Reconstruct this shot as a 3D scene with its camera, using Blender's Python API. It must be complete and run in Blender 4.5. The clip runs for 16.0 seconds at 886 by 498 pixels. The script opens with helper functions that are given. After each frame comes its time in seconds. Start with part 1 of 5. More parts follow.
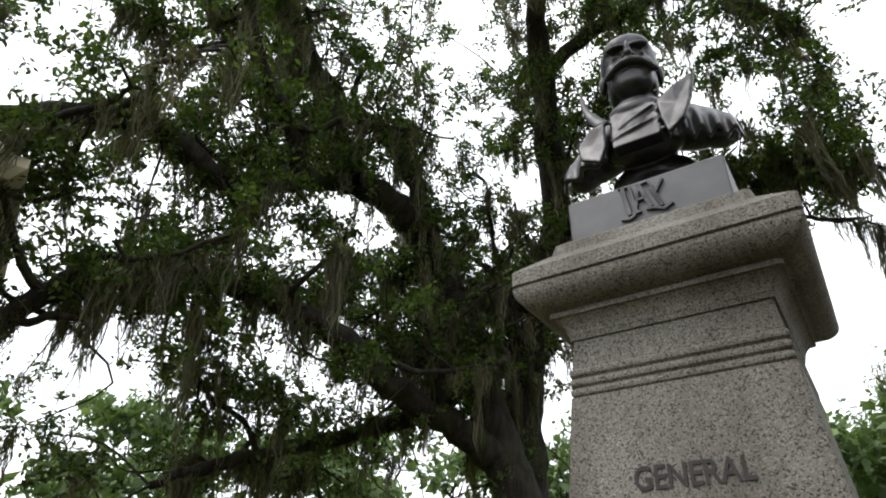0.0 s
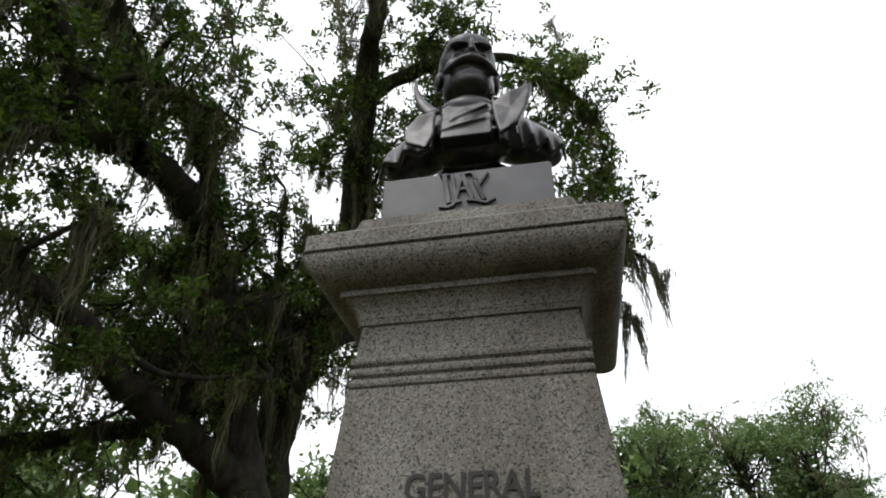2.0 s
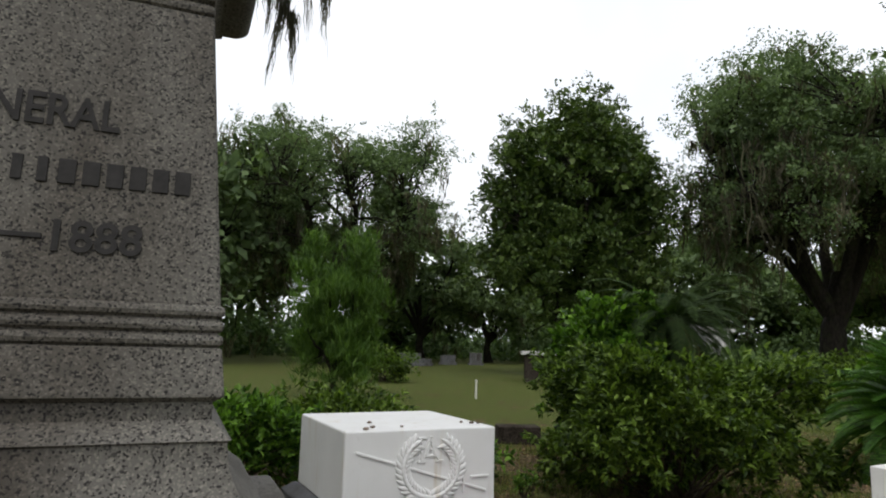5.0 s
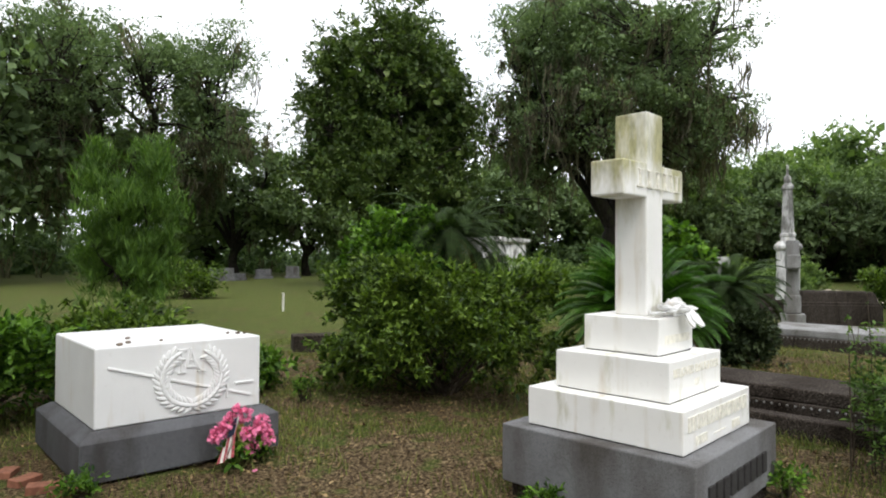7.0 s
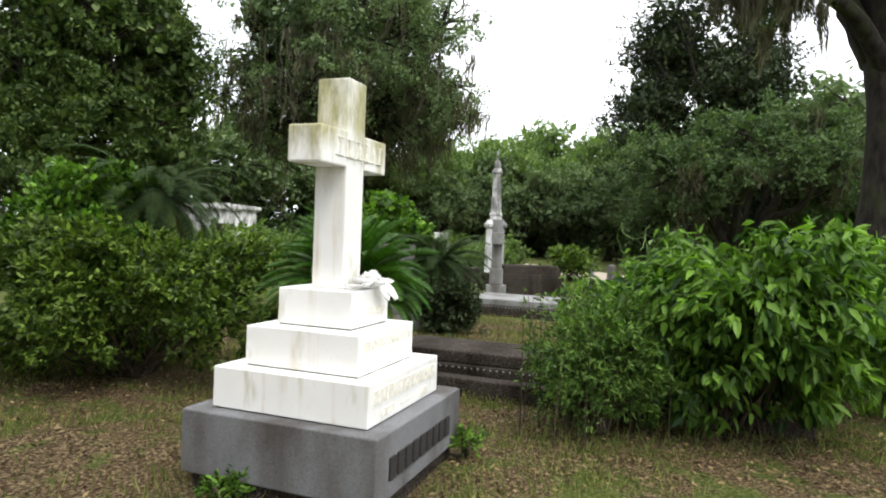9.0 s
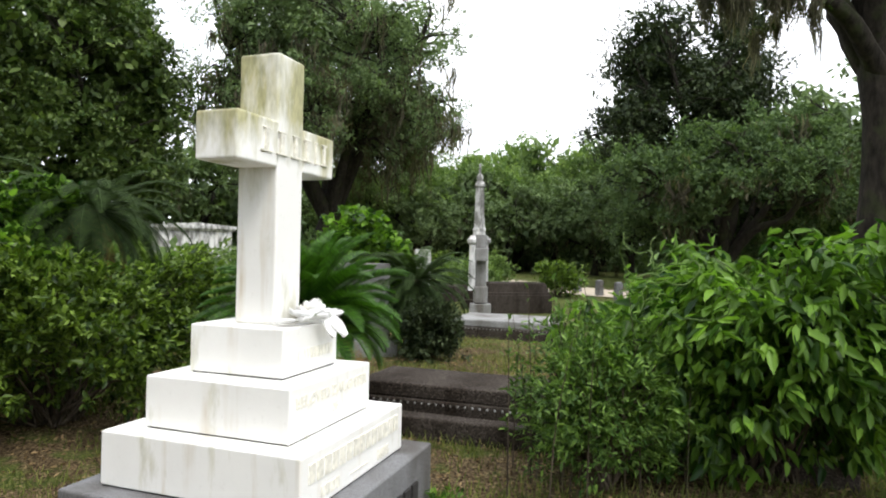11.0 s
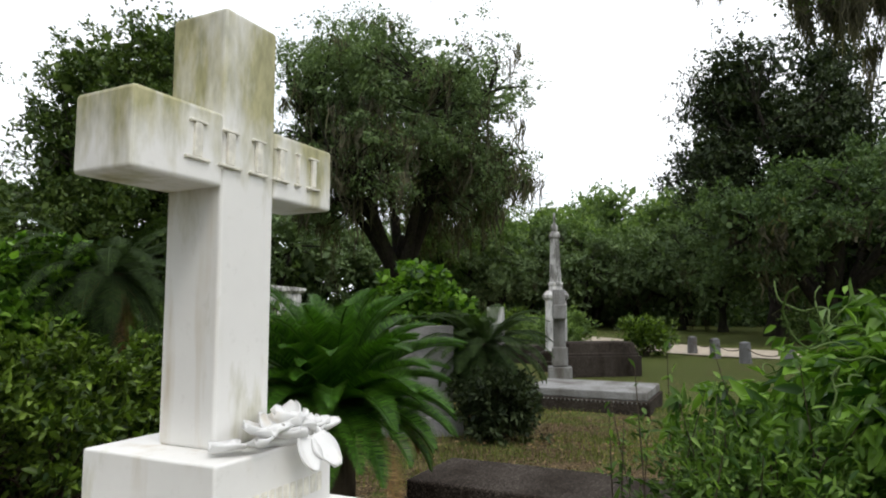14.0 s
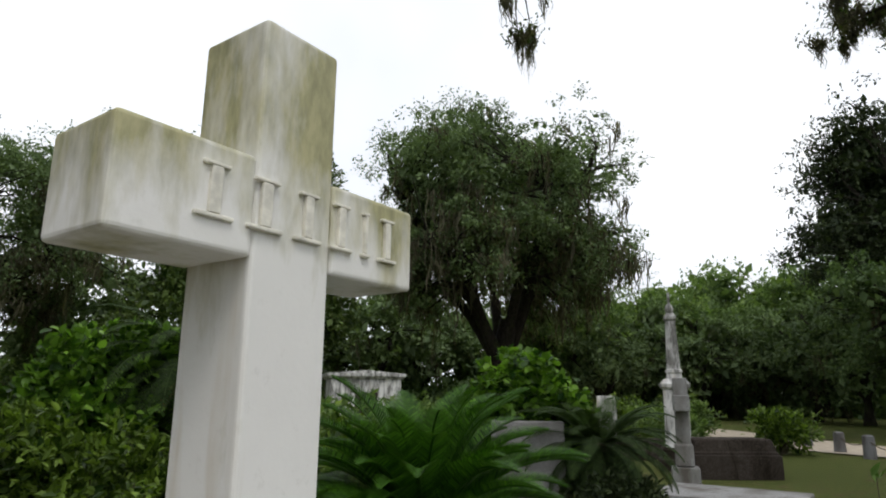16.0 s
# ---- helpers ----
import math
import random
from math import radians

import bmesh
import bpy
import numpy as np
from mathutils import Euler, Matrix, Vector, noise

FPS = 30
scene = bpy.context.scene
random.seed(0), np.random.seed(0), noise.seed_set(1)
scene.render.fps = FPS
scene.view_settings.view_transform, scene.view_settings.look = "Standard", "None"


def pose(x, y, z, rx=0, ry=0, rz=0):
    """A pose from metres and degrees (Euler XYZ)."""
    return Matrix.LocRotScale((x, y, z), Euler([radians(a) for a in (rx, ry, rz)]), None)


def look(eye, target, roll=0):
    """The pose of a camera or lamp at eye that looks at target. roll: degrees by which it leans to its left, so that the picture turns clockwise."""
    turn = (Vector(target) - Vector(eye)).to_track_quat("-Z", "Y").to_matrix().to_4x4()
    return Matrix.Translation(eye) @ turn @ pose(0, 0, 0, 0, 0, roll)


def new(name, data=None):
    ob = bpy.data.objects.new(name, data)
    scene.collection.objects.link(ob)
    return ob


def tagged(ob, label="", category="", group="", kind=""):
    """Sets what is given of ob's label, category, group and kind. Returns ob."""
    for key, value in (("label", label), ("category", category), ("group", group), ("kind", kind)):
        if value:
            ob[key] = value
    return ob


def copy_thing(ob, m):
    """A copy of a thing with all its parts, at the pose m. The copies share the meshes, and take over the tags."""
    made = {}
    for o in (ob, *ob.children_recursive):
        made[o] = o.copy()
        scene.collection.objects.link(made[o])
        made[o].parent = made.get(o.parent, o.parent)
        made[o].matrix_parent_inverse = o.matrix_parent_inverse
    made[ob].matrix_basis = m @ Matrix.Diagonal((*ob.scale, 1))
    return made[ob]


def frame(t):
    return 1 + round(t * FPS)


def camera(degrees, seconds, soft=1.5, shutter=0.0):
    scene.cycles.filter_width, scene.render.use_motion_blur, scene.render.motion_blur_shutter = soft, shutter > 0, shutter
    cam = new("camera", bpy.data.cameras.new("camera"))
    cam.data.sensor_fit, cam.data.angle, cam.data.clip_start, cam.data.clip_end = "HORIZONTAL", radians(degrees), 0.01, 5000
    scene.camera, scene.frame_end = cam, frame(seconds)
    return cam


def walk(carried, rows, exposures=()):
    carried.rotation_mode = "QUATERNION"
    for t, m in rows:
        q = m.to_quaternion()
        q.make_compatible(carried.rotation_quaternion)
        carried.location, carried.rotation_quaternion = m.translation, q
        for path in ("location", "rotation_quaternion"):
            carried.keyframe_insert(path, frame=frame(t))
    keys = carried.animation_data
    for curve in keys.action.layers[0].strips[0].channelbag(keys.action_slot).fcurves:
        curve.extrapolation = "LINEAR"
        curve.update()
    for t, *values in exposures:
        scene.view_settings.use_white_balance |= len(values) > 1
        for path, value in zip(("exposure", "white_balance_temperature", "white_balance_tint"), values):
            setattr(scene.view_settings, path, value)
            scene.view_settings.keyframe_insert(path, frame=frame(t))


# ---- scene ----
cam = camera(69.6, 16.0, 2.0)
PATH = [
    (0, (-0.909, 0.158, 1.626), (-1.649, 1.696, 2.668), 0.72),
    (0.5, (-0.934, 0.304, 1.610), (-1.648, 1.842, 2.671), 1.17),
    (1, (-0.938, 0.437, 1.627), (-1.575, 1.968, 2.745), 1.96),
    (1.5, (-0.971, 0.508, 1.635), (-1.333, 2.113, 2.772), 1.13),
    (2, (-1.065, 0.549, 1.623), (-1.155, 2.194, 2.756), 0.16),
    (2.5, (-1.098, 0.551, 1.618), (-0.926, 2.209, 2.723), 0.00),
    (3, (-1.101, 0.537, 1.607), (-0.722, 2.185, 2.676), 0.98),
    (3.5, (-1.093, 0.531, 1.587), (-0.542, 2.214, 2.516), 3.00),
    (4, (-1.050, 0.585, 1.548), (-0.333, 2.331, 2.215), 3.49),
    (4.5, (-1.015, 0.702, 1.565), (-0.148, 2.452, 1.994), 2.58),
    (7, (-0.725, 0.178, 1.573), (0.715, 1.566, 1.605), 0.30),
    (7.5, (-0.694, 0.088, 1.581), (0.890, 1.309, 1.575), 0.40),
    (8, (-0.660, 0.043, 1.582), (1.064, 1.056, 1.596), 0.20),
    (8.5, (-0.560, 0.045, 1.576), (1.249, 0.898, 1.577), 1.40),
    (9, (-0.376, 0.092, 1.571), (1.495, 0.797, 1.530), 2.20),
    (11.5, (0.721, 0.338, 1.578), (2.607, 1.003, 1.596), 1.10),
    (12, (0.944, 0.380, 1.563), (2.801, 1.122, 1.547), 1.30),
    (12.5, (1.195, 0.398, 1.590), (3.017, 1.224, 1.604), 1.30),
    (13, (1.393, 0.491, 1.602), (3.187, 1.369, 1.700), 1.60),
    (13.5, (1.585, 0.596, 1.625), (3.398, 1.423, 1.795), 0.60),
    (14, (1.764, 0.669, 1.615), (3.551, 1.546, 1.804), -0.10),
    (14.5, (1.994, 0.702, 1.642), (3.714, 1.697, 1.869), 0.40),
    (15, (2.122, 0.777, 1.655), (3.759, 1.893, 1.926), 1.00),
    (15.5, (2.261, 0.888, 1.679), (3.880, 2.014, 2.011), 1.00),
    (16, (2.326, 1.009, 1.704), (3.919, 2.134, 2.149), 0.40),
]
EXPOSE = [(0.0, 0.8), (1.0, 0.7), (2.0, 0.45), (2.6, 0.1), (3.0, -0.65), (3.5, -0.75), (4.1, -0.75), (4.5, -0.5), (4.7, -0.35), (6.8, 0.53), (8.0, 0.68), (9.0, 0.9), (11.3, 0.86), (12.5, 0.68), (13.5, 0.35), (14.5, 0.05), (16.0, -0.2)]
walk(cam, [(t, look(eye, target, roll)) for t, eye, target, roll in PATH], EXPOSE)

# ---- world and light ----
world = bpy.data.worlds.new("overcast_sky")
scene.world = world
world.use_nodes = True
wn = world.node_tree
wn.nodes.clear()
sky = wn.nodes.new("ShaderNodeTexSky")
sky.sky_type = "NISHITA"
sky.sun_disc = False
sky.sun_elevation = radians(52)
sky.sun_rotation = radians(200)
wmix = wn.nodes.new("ShaderNodeMix")
wmix.data_type = "RGBA"
wmix.inputs["Factor"].default_value = 0.93
wcloud = wn.nodes.new("ShaderNodeTexNoise")
wcloud.inputs["Scale"].default_value = 2.2
wcloud.inputs["Detail"].default_value = 4
wramp = wn.nodes.new("ShaderNodeValToRGB")
wramp.color_ramp.elements[0].position = 0.3
wramp.color_ramp.elements[0].color = (11.5, 12.0, 12.9, 1)
wramp.color_ramp.elements[1].position = 0.7
wramp.color_ramp.elements[1].color = (14.0, 14.2, 14.6, 1)
wbg = wn.nodes.new("ShaderNodeBackground")
wbg.inputs["Strength"].default_value = 0.10
wout = wn.nodes.new("ShaderNodeOutputWorld")
wn.links.new(wcloud.outputs["Fac"], wramp.inputs["Fac"])
wn.links.new(sky.outputs["Color"], wmix.inputs["A"])
wn.links.new(wramp.outputs["Color"], wmix.inputs["B"])
wn.links.new(wmix.outputs["Result"], wbg.inputs["Color"])
wn.links.new(wbg.outputs["Background"], wout.inputs["Surface"])
sun = new("sun", bpy.data.lights.new("sun", "SUN"))
sun.data.energy = 1.1
sun.data.angle = radians(20)
sun.data.color = (1.0, 0.96, 0.9)
sun.matrix_world = look((-20, -25, 50), (0, 0, 0))


# ---- materials ----
def material(name, rough=0.8, metal=0.0, spec=0.4):
    m = bpy.data.materials.new(name)
    m.use_nodes = True
    nt = m.node_tree
    b = nt.nodes["Principled BSDF"]
    b.inputs["Roughness"].default_value = rough
    b.inputs["Metallic"].default_value = metal
    b.inputs["Specular IOR Level"].default_value = spec
    return m, nt, b


def node(nt, kind, **inputs):
    n = nt.nodes.new(kind)
    for k, v in inputs.items():
        n.inputs[k.replace("_", " ")].default_value = v
    return n


def ramp(nt, src, stops):
    r = nt.nodes.new("ShaderNodeValToRGB")
    while len(r.color_ramp.elements) < len(stops):
        r.color_ramp.elements.new(0.5)
    for e, (p, c) in zip(r.color_ramp.elements, stops):
        e.position, e.color = p, (*c, 1) if len(c) == 3 else c
    nt.links.new(src, r.inputs["Fac"])
    return r.outputs["Color"]


def mixed(nt, fac, a, b, blend="MIX"):
    m = nt.nodes.new("ShaderNodeMix")
    m.data_type = "RGBA"
    m.blend_type = blend
    for sock, v in (("Factor", fac), ("A", a), ("B", b)):
        if isinstance(v, (int, float)):
            m.inputs[sock].default_value = v
        elif isinstance(v, tuple):
            m.inputs[sock].default_value = (*v, 1)
        else:
            nt.links.new(v, m.inputs[sock])
    return m.outputs["Result"]


def coords(nt, scale=(1, 1, 1)):
    g = nt.nodes.new("ShaderNodeNewGeometry")
    mp = nt.nodes.new("ShaderNodeMapping")
    mp.inputs["Scale"].default_value = scale
    nt.links.new(g.outputs["Position"], mp.inputs["Vector"])
    return mp.outputs["Vector"]


def noise_tex(nt, scale, detail=4, vec=None, rough=0.55):
    n = node(nt, "ShaderNodeTexNoise", Scale=scale, Detail=detail, Roughness=rough)
    nt.links.new(vec if vec is not None else coords(nt), n.inputs["Vector"])
    return n.outputs["Fac"]


def bump(nt, b, height, strength=0.3, dist=0.01):
    n = node(nt, "ShaderNodeBump", Strength=strength, Distance=dist)
    nt.links.new(height, n.inputs["Height"])
    nt.links.new(n.outputs["Normal"], b.inputs["Normal"])


def granite(name, dark, mid, pale, grain=140.0, rough=0.75, spec=0.4):
    m, nt, b = material(name, rough, 0.0, spec)
    v = node(nt, "ShaderNodeTexVoronoi", Scale=grain)
    nt.links.new(coords(nt), v.inputs["Vector"])
    sep = nt.nodes.new("ShaderNodeSeparateColor")
    nt.links.new(v.outputs["Color"], sep.inputs["Color"])
    speck = ramp(nt, sep.outputs["Red"], [(0.0, dark), (0.10, dark), (0.26, mid), (0.7, mid), (1.0, pale)])
    stain = ramp(nt, noise_tex(nt, 2.6, 6, coords(nt, (1, 1, 0.35))), [(0.32, (0.42, 0.375, 0.33)), (0.58, (1, 1, 1))])
    nt.links.new(mixed(nt, 1.0, speck, stain, "MULTIPLY"), b.inputs["Base Color"])
    bump(nt, b, noise_tex(nt, 160, 3), 0.35, 0.004)
    return m


def marble(name, tint, stain_low, stain_high, amount, growth=((0.19, 0.185, 0.045), (0.40, 0.37, 0.15))):
    """White marble with run-off streaks and a green growth between two heights."""
    m, nt, b = material(name, 0.55)
    streak = noise_tex(nt, 11, 5, coords(nt, (1, 1, 0.10)))
    cloud = noise_tex(nt, 3.2, 5)
    base = ramp(nt, cloud, [(0.25, tuple(c * 0.92 for c in tint)), (0.7, tint)])
    yellow = ramp(nt, streak, [(0.56, (0, 0, 0)), (0.80, (1, 1, 1))])
    patch = ramp(nt, noise_tex(nt, 1.9, 4), [(0.40, (0, 0, 0)), (0.60, (1, 1, 1))])
    blot = nt.nodes.new("ShaderNodeMath")
    blot.operation = "MULTIPLY"
    nt.links.new(yellow, blot.inputs[0])
    nt.links.new(patch, blot.inputs[1])
    col = mixed(nt, ramp_scale(nt, blot.outputs[0], 0.75), base, (0.46, 0.36, 0.20))
    grime = ramp(nt, noise_tex(nt, 26, 6, None, 0.7), [(0.60, (0, 0, 0)), (0.78, (1, 1, 1))])
    col = mixed(nt, ramp_scale(nt, grime, 0.28), col, (0.40, 0.38, 0.33))
    g = nt.nodes.new("ShaderNodeNewGeometry")
    sep = nt.nodes.new("ShaderNodeSeparateXYZ")
    nt.links.new(g.outputs["Position"], sep.inputs["Vector"])
    mr = node(nt, "ShaderNodeMapRange", From_Min=stain_low, From_Max=stain_high, To_Max=0.30)
    nt.links.new(sep.outputs["Z"], mr.inputs["Value"])
    add = nt.nodes.new("ShaderNodeMath")
    add.operation = "ADD"
    nt.links.new(mr.outputs["Result"], add.inputs[0])
    nt.links.new(noise_tex(nt, 5.5, 6, coords(nt, (1, 1, 0.30)), 0.6), add.inputs[1])
    grow = ramp(nt, add.outputs[0], [(0.57, (0, 0, 0)), (0.78, (1, 1, 1))])
    moss = ramp(nt, noise_tex(nt, 22, 6, coords(nt, (1, 1, 0.4)), 0.65), [(0.35, growth[0]), (0.6, growth[1])])
    col = mixed(nt, ramp_scale(nt, grow, amount), col, moss)
    nt.links.new(col, b.inputs["Base Color"])
    bump(nt, b, noise_tex(nt, 60, 5), 0.14, 0.004)
    return m


def ramp_scale(nt, col, k):
    n = nt.nodes.new("ShaderNodeMath")
    n.operation = "MULTIPLY"
    n.inputs[1].default_value = k
    nt.links.new(col, n.inputs[0])
    return n.outputs[0]


def foliage(name, dark, pale, trans=0.35, rough=0.5):
    m, nt, b = material(name, rough, spec=0.2)
    g = nt.nodes.new("ShaderNodeNewGeometry")
    leafcol = ramp(nt, g.outputs["Random Per Island"], [(0.0, dark), (0.7, tuple((x + y) / 2 for x, y in zip(dark, pale))), (1.0, pale)])
    patch = ramp(nt, noise_tex(nt, 0.9, 3), [(0.3, (0.65, 0.68, 0.65)), (0.7, (1.1, 1.1, 1.0))])
    col = mixed(nt, 1.0, leafcol, patch, "MULTIPLY")
    nt.links.new(col, b.inputs["Base Color"])
    tr = nt.nodes.new("ShaderNodeBsdfTranslucent")
    nt.links.new(mixed(nt, 1.0, col, (1.3, 1.5, 0.6), "MULTIPLY"), tr.inputs["Color"])
    mx = nt.nodes.new("ShaderNodeMixShader")
    mx.inputs["Fac"].default_value = trans
    nt.links.new(b.outputs["BSDF"], mx.inputs[1])
    nt.links.new(tr.outputs["BSDF"], mx.inputs[2])
    nt.links.new(mx.outputs["Shader"], nt.nodes["Material Output"].inputs["Surface"])
    return m


def plain(name, col, rough=0.7, var=0.2, scale=8.0, metal=0.0, relief=0.15):
    m, nt, b = material(name, rough, metal)
    c = ramp(nt, noise_tex(nt, scale, 6), [(0.3, tuple(x * (1 - var) for x in col)), (0.7, tuple(min(1, x * (1 + var)) for x in col))])
    nt.links.new(c, b.inputs["Base Color"])
    bump(nt, b, noise_tex(nt, scale * 9, 4), relief, 0.006)
    return m


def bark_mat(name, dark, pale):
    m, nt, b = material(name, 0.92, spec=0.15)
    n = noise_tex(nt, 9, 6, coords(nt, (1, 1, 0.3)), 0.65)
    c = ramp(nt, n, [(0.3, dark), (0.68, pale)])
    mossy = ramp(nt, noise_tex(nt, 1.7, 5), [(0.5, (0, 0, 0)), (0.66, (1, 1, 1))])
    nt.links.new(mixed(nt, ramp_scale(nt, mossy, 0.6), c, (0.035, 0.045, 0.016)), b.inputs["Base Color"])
    bump(nt, b, n, 0.8, 0.05)
    return m


def ground_mat():
    m, nt, b = material("lawn_and_leaf_litter", 0.95, spec=0.1)
    big = noise_tex(nt, 0.45, 5)
    mid = noise_tex(nt, 2.6, 6, None, 0.65)
    fine = noise_tex(nt, 38, 5, None, 0.7)
    grass = ramp(nt, fine, [(0.34, (0.022, 0.034, 0.008)), (0.52, (0.080, 0.102, 0.024)), (0.70, (0.23, 0.205, 0.078))])
    litter = ramp(nt, fine, [(0.36, (0.018, 0.011, 0.006)), (0.5, (0.085, 0.058, 0.030)), (0.66, (0.33, 0.25, 0.145))])
    g = nt.nodes.new("ShaderNodeNewGeometry")
    sep = nt.nodes.new("ShaderNodeSeparateXYZ")
    nt.links.new(g.outputs["Position"], sep.inputs["Vector"])
    # worn earth round the graves, lawn further out
    far = node(nt, "ShaderNodeMapRange", From_Min=7.0, From_Max=13.0)
    ln = nt.nodes.new("ShaderNodeVectorMath")
    ln.operation = "LENGTH"
    off = nt.nodes.new("ShaderNodeVectorMath")
    off.operation = "SUBTRACT"
    off.inputs[1].default_value = (2.0, 1.0, 0.0)
    nt.links.new(g.outputs["Position"], off.inputs[0])
    nt.links.new(off.outputs["Vector"], ln.inputs[0])
    nt.links.new(ln.outputs["Value"], far.inputs["Value"])
    add = nt.nodes.new("ShaderNodeMath")
    add.operation = "MULTIPLY_ADD"
    add.inputs[1].default_value = 0.11
    nt.links.new(far.outputs["Result"], add.inputs[0])
    mm = mixed(nt, 0.35, mid, big)
    nt.links.new(mm, add.inputs[2])
    fac = ramp(nt, add.outputs[0], [(0.49, (0, 0, 0)), (0.56, (1, 1, 1))])
    nt.links.new(mixed(nt, fac, litter, grass), b.inputs["Base Color"])
    bump(nt, b, fine, 0.9, 0.03)
    return m


M_GRANITE = granite("warm_grey_granite", (0.020, 0.018, 0.016), (0.128, 0.120, 0.104), (0.225, 0.208, 0.178), 215.0)
M_GREY = granite("fine_blue_grey_granite", (0.08, 0.08, 0.082), (0.18, 0.182, 0.188), (0.25, 0.25, 0.258), 320.0)
M_GREY2 = granite("dark_blue_grey_granite", (0.045, 0.046, 0.05), (0.10, 0.102, 0.11), (0.14, 0.142, 0.15), 320.0)
M_DARK = granite("dark_weathered_granite", (0.014, 0.011, 0.009), (0.042, 0.034, 0.028), (0.13, 0.112, 0.095), 110.0, 0.95, 0.12)
M_PALE = granite("pale_grey_granite", (0.12, 0.12, 0.118), (0.25, 0.25, 0.245), (0.36, 0.36, 0.355), 200.0)
M_MARBLE = marble("white_marble_cross", (0.83, 0.82, 0.79), 1.75, 2.34, 0.85)
M_MARBLE2 = marble("white_marble_tomb", (0.76, 0.76, 0.75), 5.0, 6.0, 0.0)
M_LETTER = plain("stained_marble_letters", (0.74, 0.715, 0.63), 0.7, 0.22, 30)
M_BRONZE = plain("dark_patinated_bronze", (0.050, 0.049, 0.051), 0.40, 0.5, 11.0, 0.85, 0.16)
M_BRONZE2 = plain("matte_bronze_block", (0.075, 0.075, 0.078), 0.5, 0.2, 6.0, 0.35, 0.1)
M_CUT = plain("dark_cut_lettering", (0.026, 0.024, 0.023), 0.85, 0.3, 40)
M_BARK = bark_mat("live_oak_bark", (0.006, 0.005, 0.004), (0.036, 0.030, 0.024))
M_TWIG = bark_mat("thin_twig_bark", (0.03, 0.023, 0.016), (0.12, 0.095, 0.07))
M_MOSS = foliage("hanging_grey_moss", (0.055, 0.050, 0.038), (0.185, 0.168, 0.128), 0.4, 0.9)
M_OAK = foliage("oak_leaves", (0.018, 0.032, 0.010), (0.105, 0.145, 0.042), 0.42)
# far oaks: distance haze is mixed into this paler grey-green leaf colour
M_OAKFAR = foliage("hazed_oak_leaves", (0.080, 0.118, 0.060), (0.21, 0.285, 0.135), 0.22, 0.8)
# light green with the sunlit haze of the far woods put into the colour
M_FARWOOD = foliage("hazy_light_green_leaves", (0.075, 0.125, 0.045), (0.23, 0.31, 0.12), 0.4, 0.6)
# woodland shade is painted into the thicket's darker leaf colour
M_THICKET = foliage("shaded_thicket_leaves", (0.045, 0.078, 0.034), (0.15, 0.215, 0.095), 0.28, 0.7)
M_CEDAR = foliage("dark_cedar_leaves", (0.012, 0.022, 0.010), (0.075, 0.10, 0.045), 0.15, 0.55)
M_MAGNOLIA = foliage("magnolia_leaves", (0.028, 0.056, 0.014), (0.165, 0.225, 0.070), 0.2, 0.38)
M_SHRUB = foliage("azalea_leaves", (0.013, 0.034, 0.006), (0.21, 0.31, 0.05), 0.25, 0.42)
M_BRIGHT = foliage("bright_broad_leaves", (0.013, 0.045, 0.007), (0.225, 0.40, 0.058), 0.34, 0.38)
M_LIGHTLEAF = foliage("light_small_leaves", (0.03, 0.075, 0.014), (0.23, 0.36, 0.085), 0.3, 0.45)
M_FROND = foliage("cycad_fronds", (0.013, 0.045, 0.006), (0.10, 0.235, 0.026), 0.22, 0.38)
# darker copy of the frond colour, with shade painted in, for the rear cycads
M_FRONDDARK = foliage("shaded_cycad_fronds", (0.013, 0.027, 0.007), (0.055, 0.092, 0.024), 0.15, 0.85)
M_DRY = foliage("dead_frond", (0.16, 0.09, 0.04), (0.32, 0.2, 0.09), 0.2, 0.8)
M_FEATHER = foliage("feathery_young_pine", (0.045, 0.095, 0.018), (0.16, 0.27, 0.05), 0.25)
M_GRASS = foliage("grass_blades", (0.055, 0.085, 0.018), (0.30, 0.31, 0.10), 0.3, 0.7)
M_LITTER = foliage("dead_leaves", (0.045, 0.024, 0.012), (0.40, 0.28, 0.155), 0.1, 0.7)
M_GROUND = ground_mat()
M_ROAD = plain("pale_sandy_road", (0.42, 0.36, 0.28), 0.95, 0.2, 3)
M_BEIGE = plain("beige_limestone", (0.50, 0.45, 0.34), 0.85, 0.15, 2.5)
M_OLD = marble("lichen_stained_white_stone", (0.68, 0.675, 0.66), -1.5, 4.5, 0.9, ((0.03, 0.03, 0.027), (0.15, 0.145, 0.13)))
M_PINK = plain("pink_silk_petals", (0.85, 0.22, 0.38), 0.7, 0.35, 30)
M_YELLOWGREEN = plain("yellow_green_petals", (0.5, 0.5, 0.16), 0.7, 0.3, 30)
M_RED = plain("faded_red_cloth", (0.36, 0.075, 0.085), 0.85, 0.15, 40)
M_WHITE = plain("off_white_cloth", (0.62, 0.6, 0.55), 0.85, 0.1, 40)
M_NAVY = plain("dark_navy_cloth", (0.02, 0.024, 0.05), 0.85, 0.2, 40)
M_BRICK = plain("weathered_red_brick", (0.24, 0.10, 0.06), 0.9, 0.3, 20)
M_PEBBLE = plain("brown_and_grey_pebble", (0.16, 0.12, 0.09), 0.7, 0.5, 12)
M_SLATE = plain("dark_slate", (0.06, 0.058, 0.06), 0.6, 0.3, 10)


# ---- builders ----
def thing(name, x, y, z, label, category, group="", rz=0.0, kind=""):
    ob = new(name)
    ob.empty_display_size = 0.2
    ob.matrix_world = pose(x, y, z, 0, 0, rz)
    return tagged(ob, label, category, group, kind)


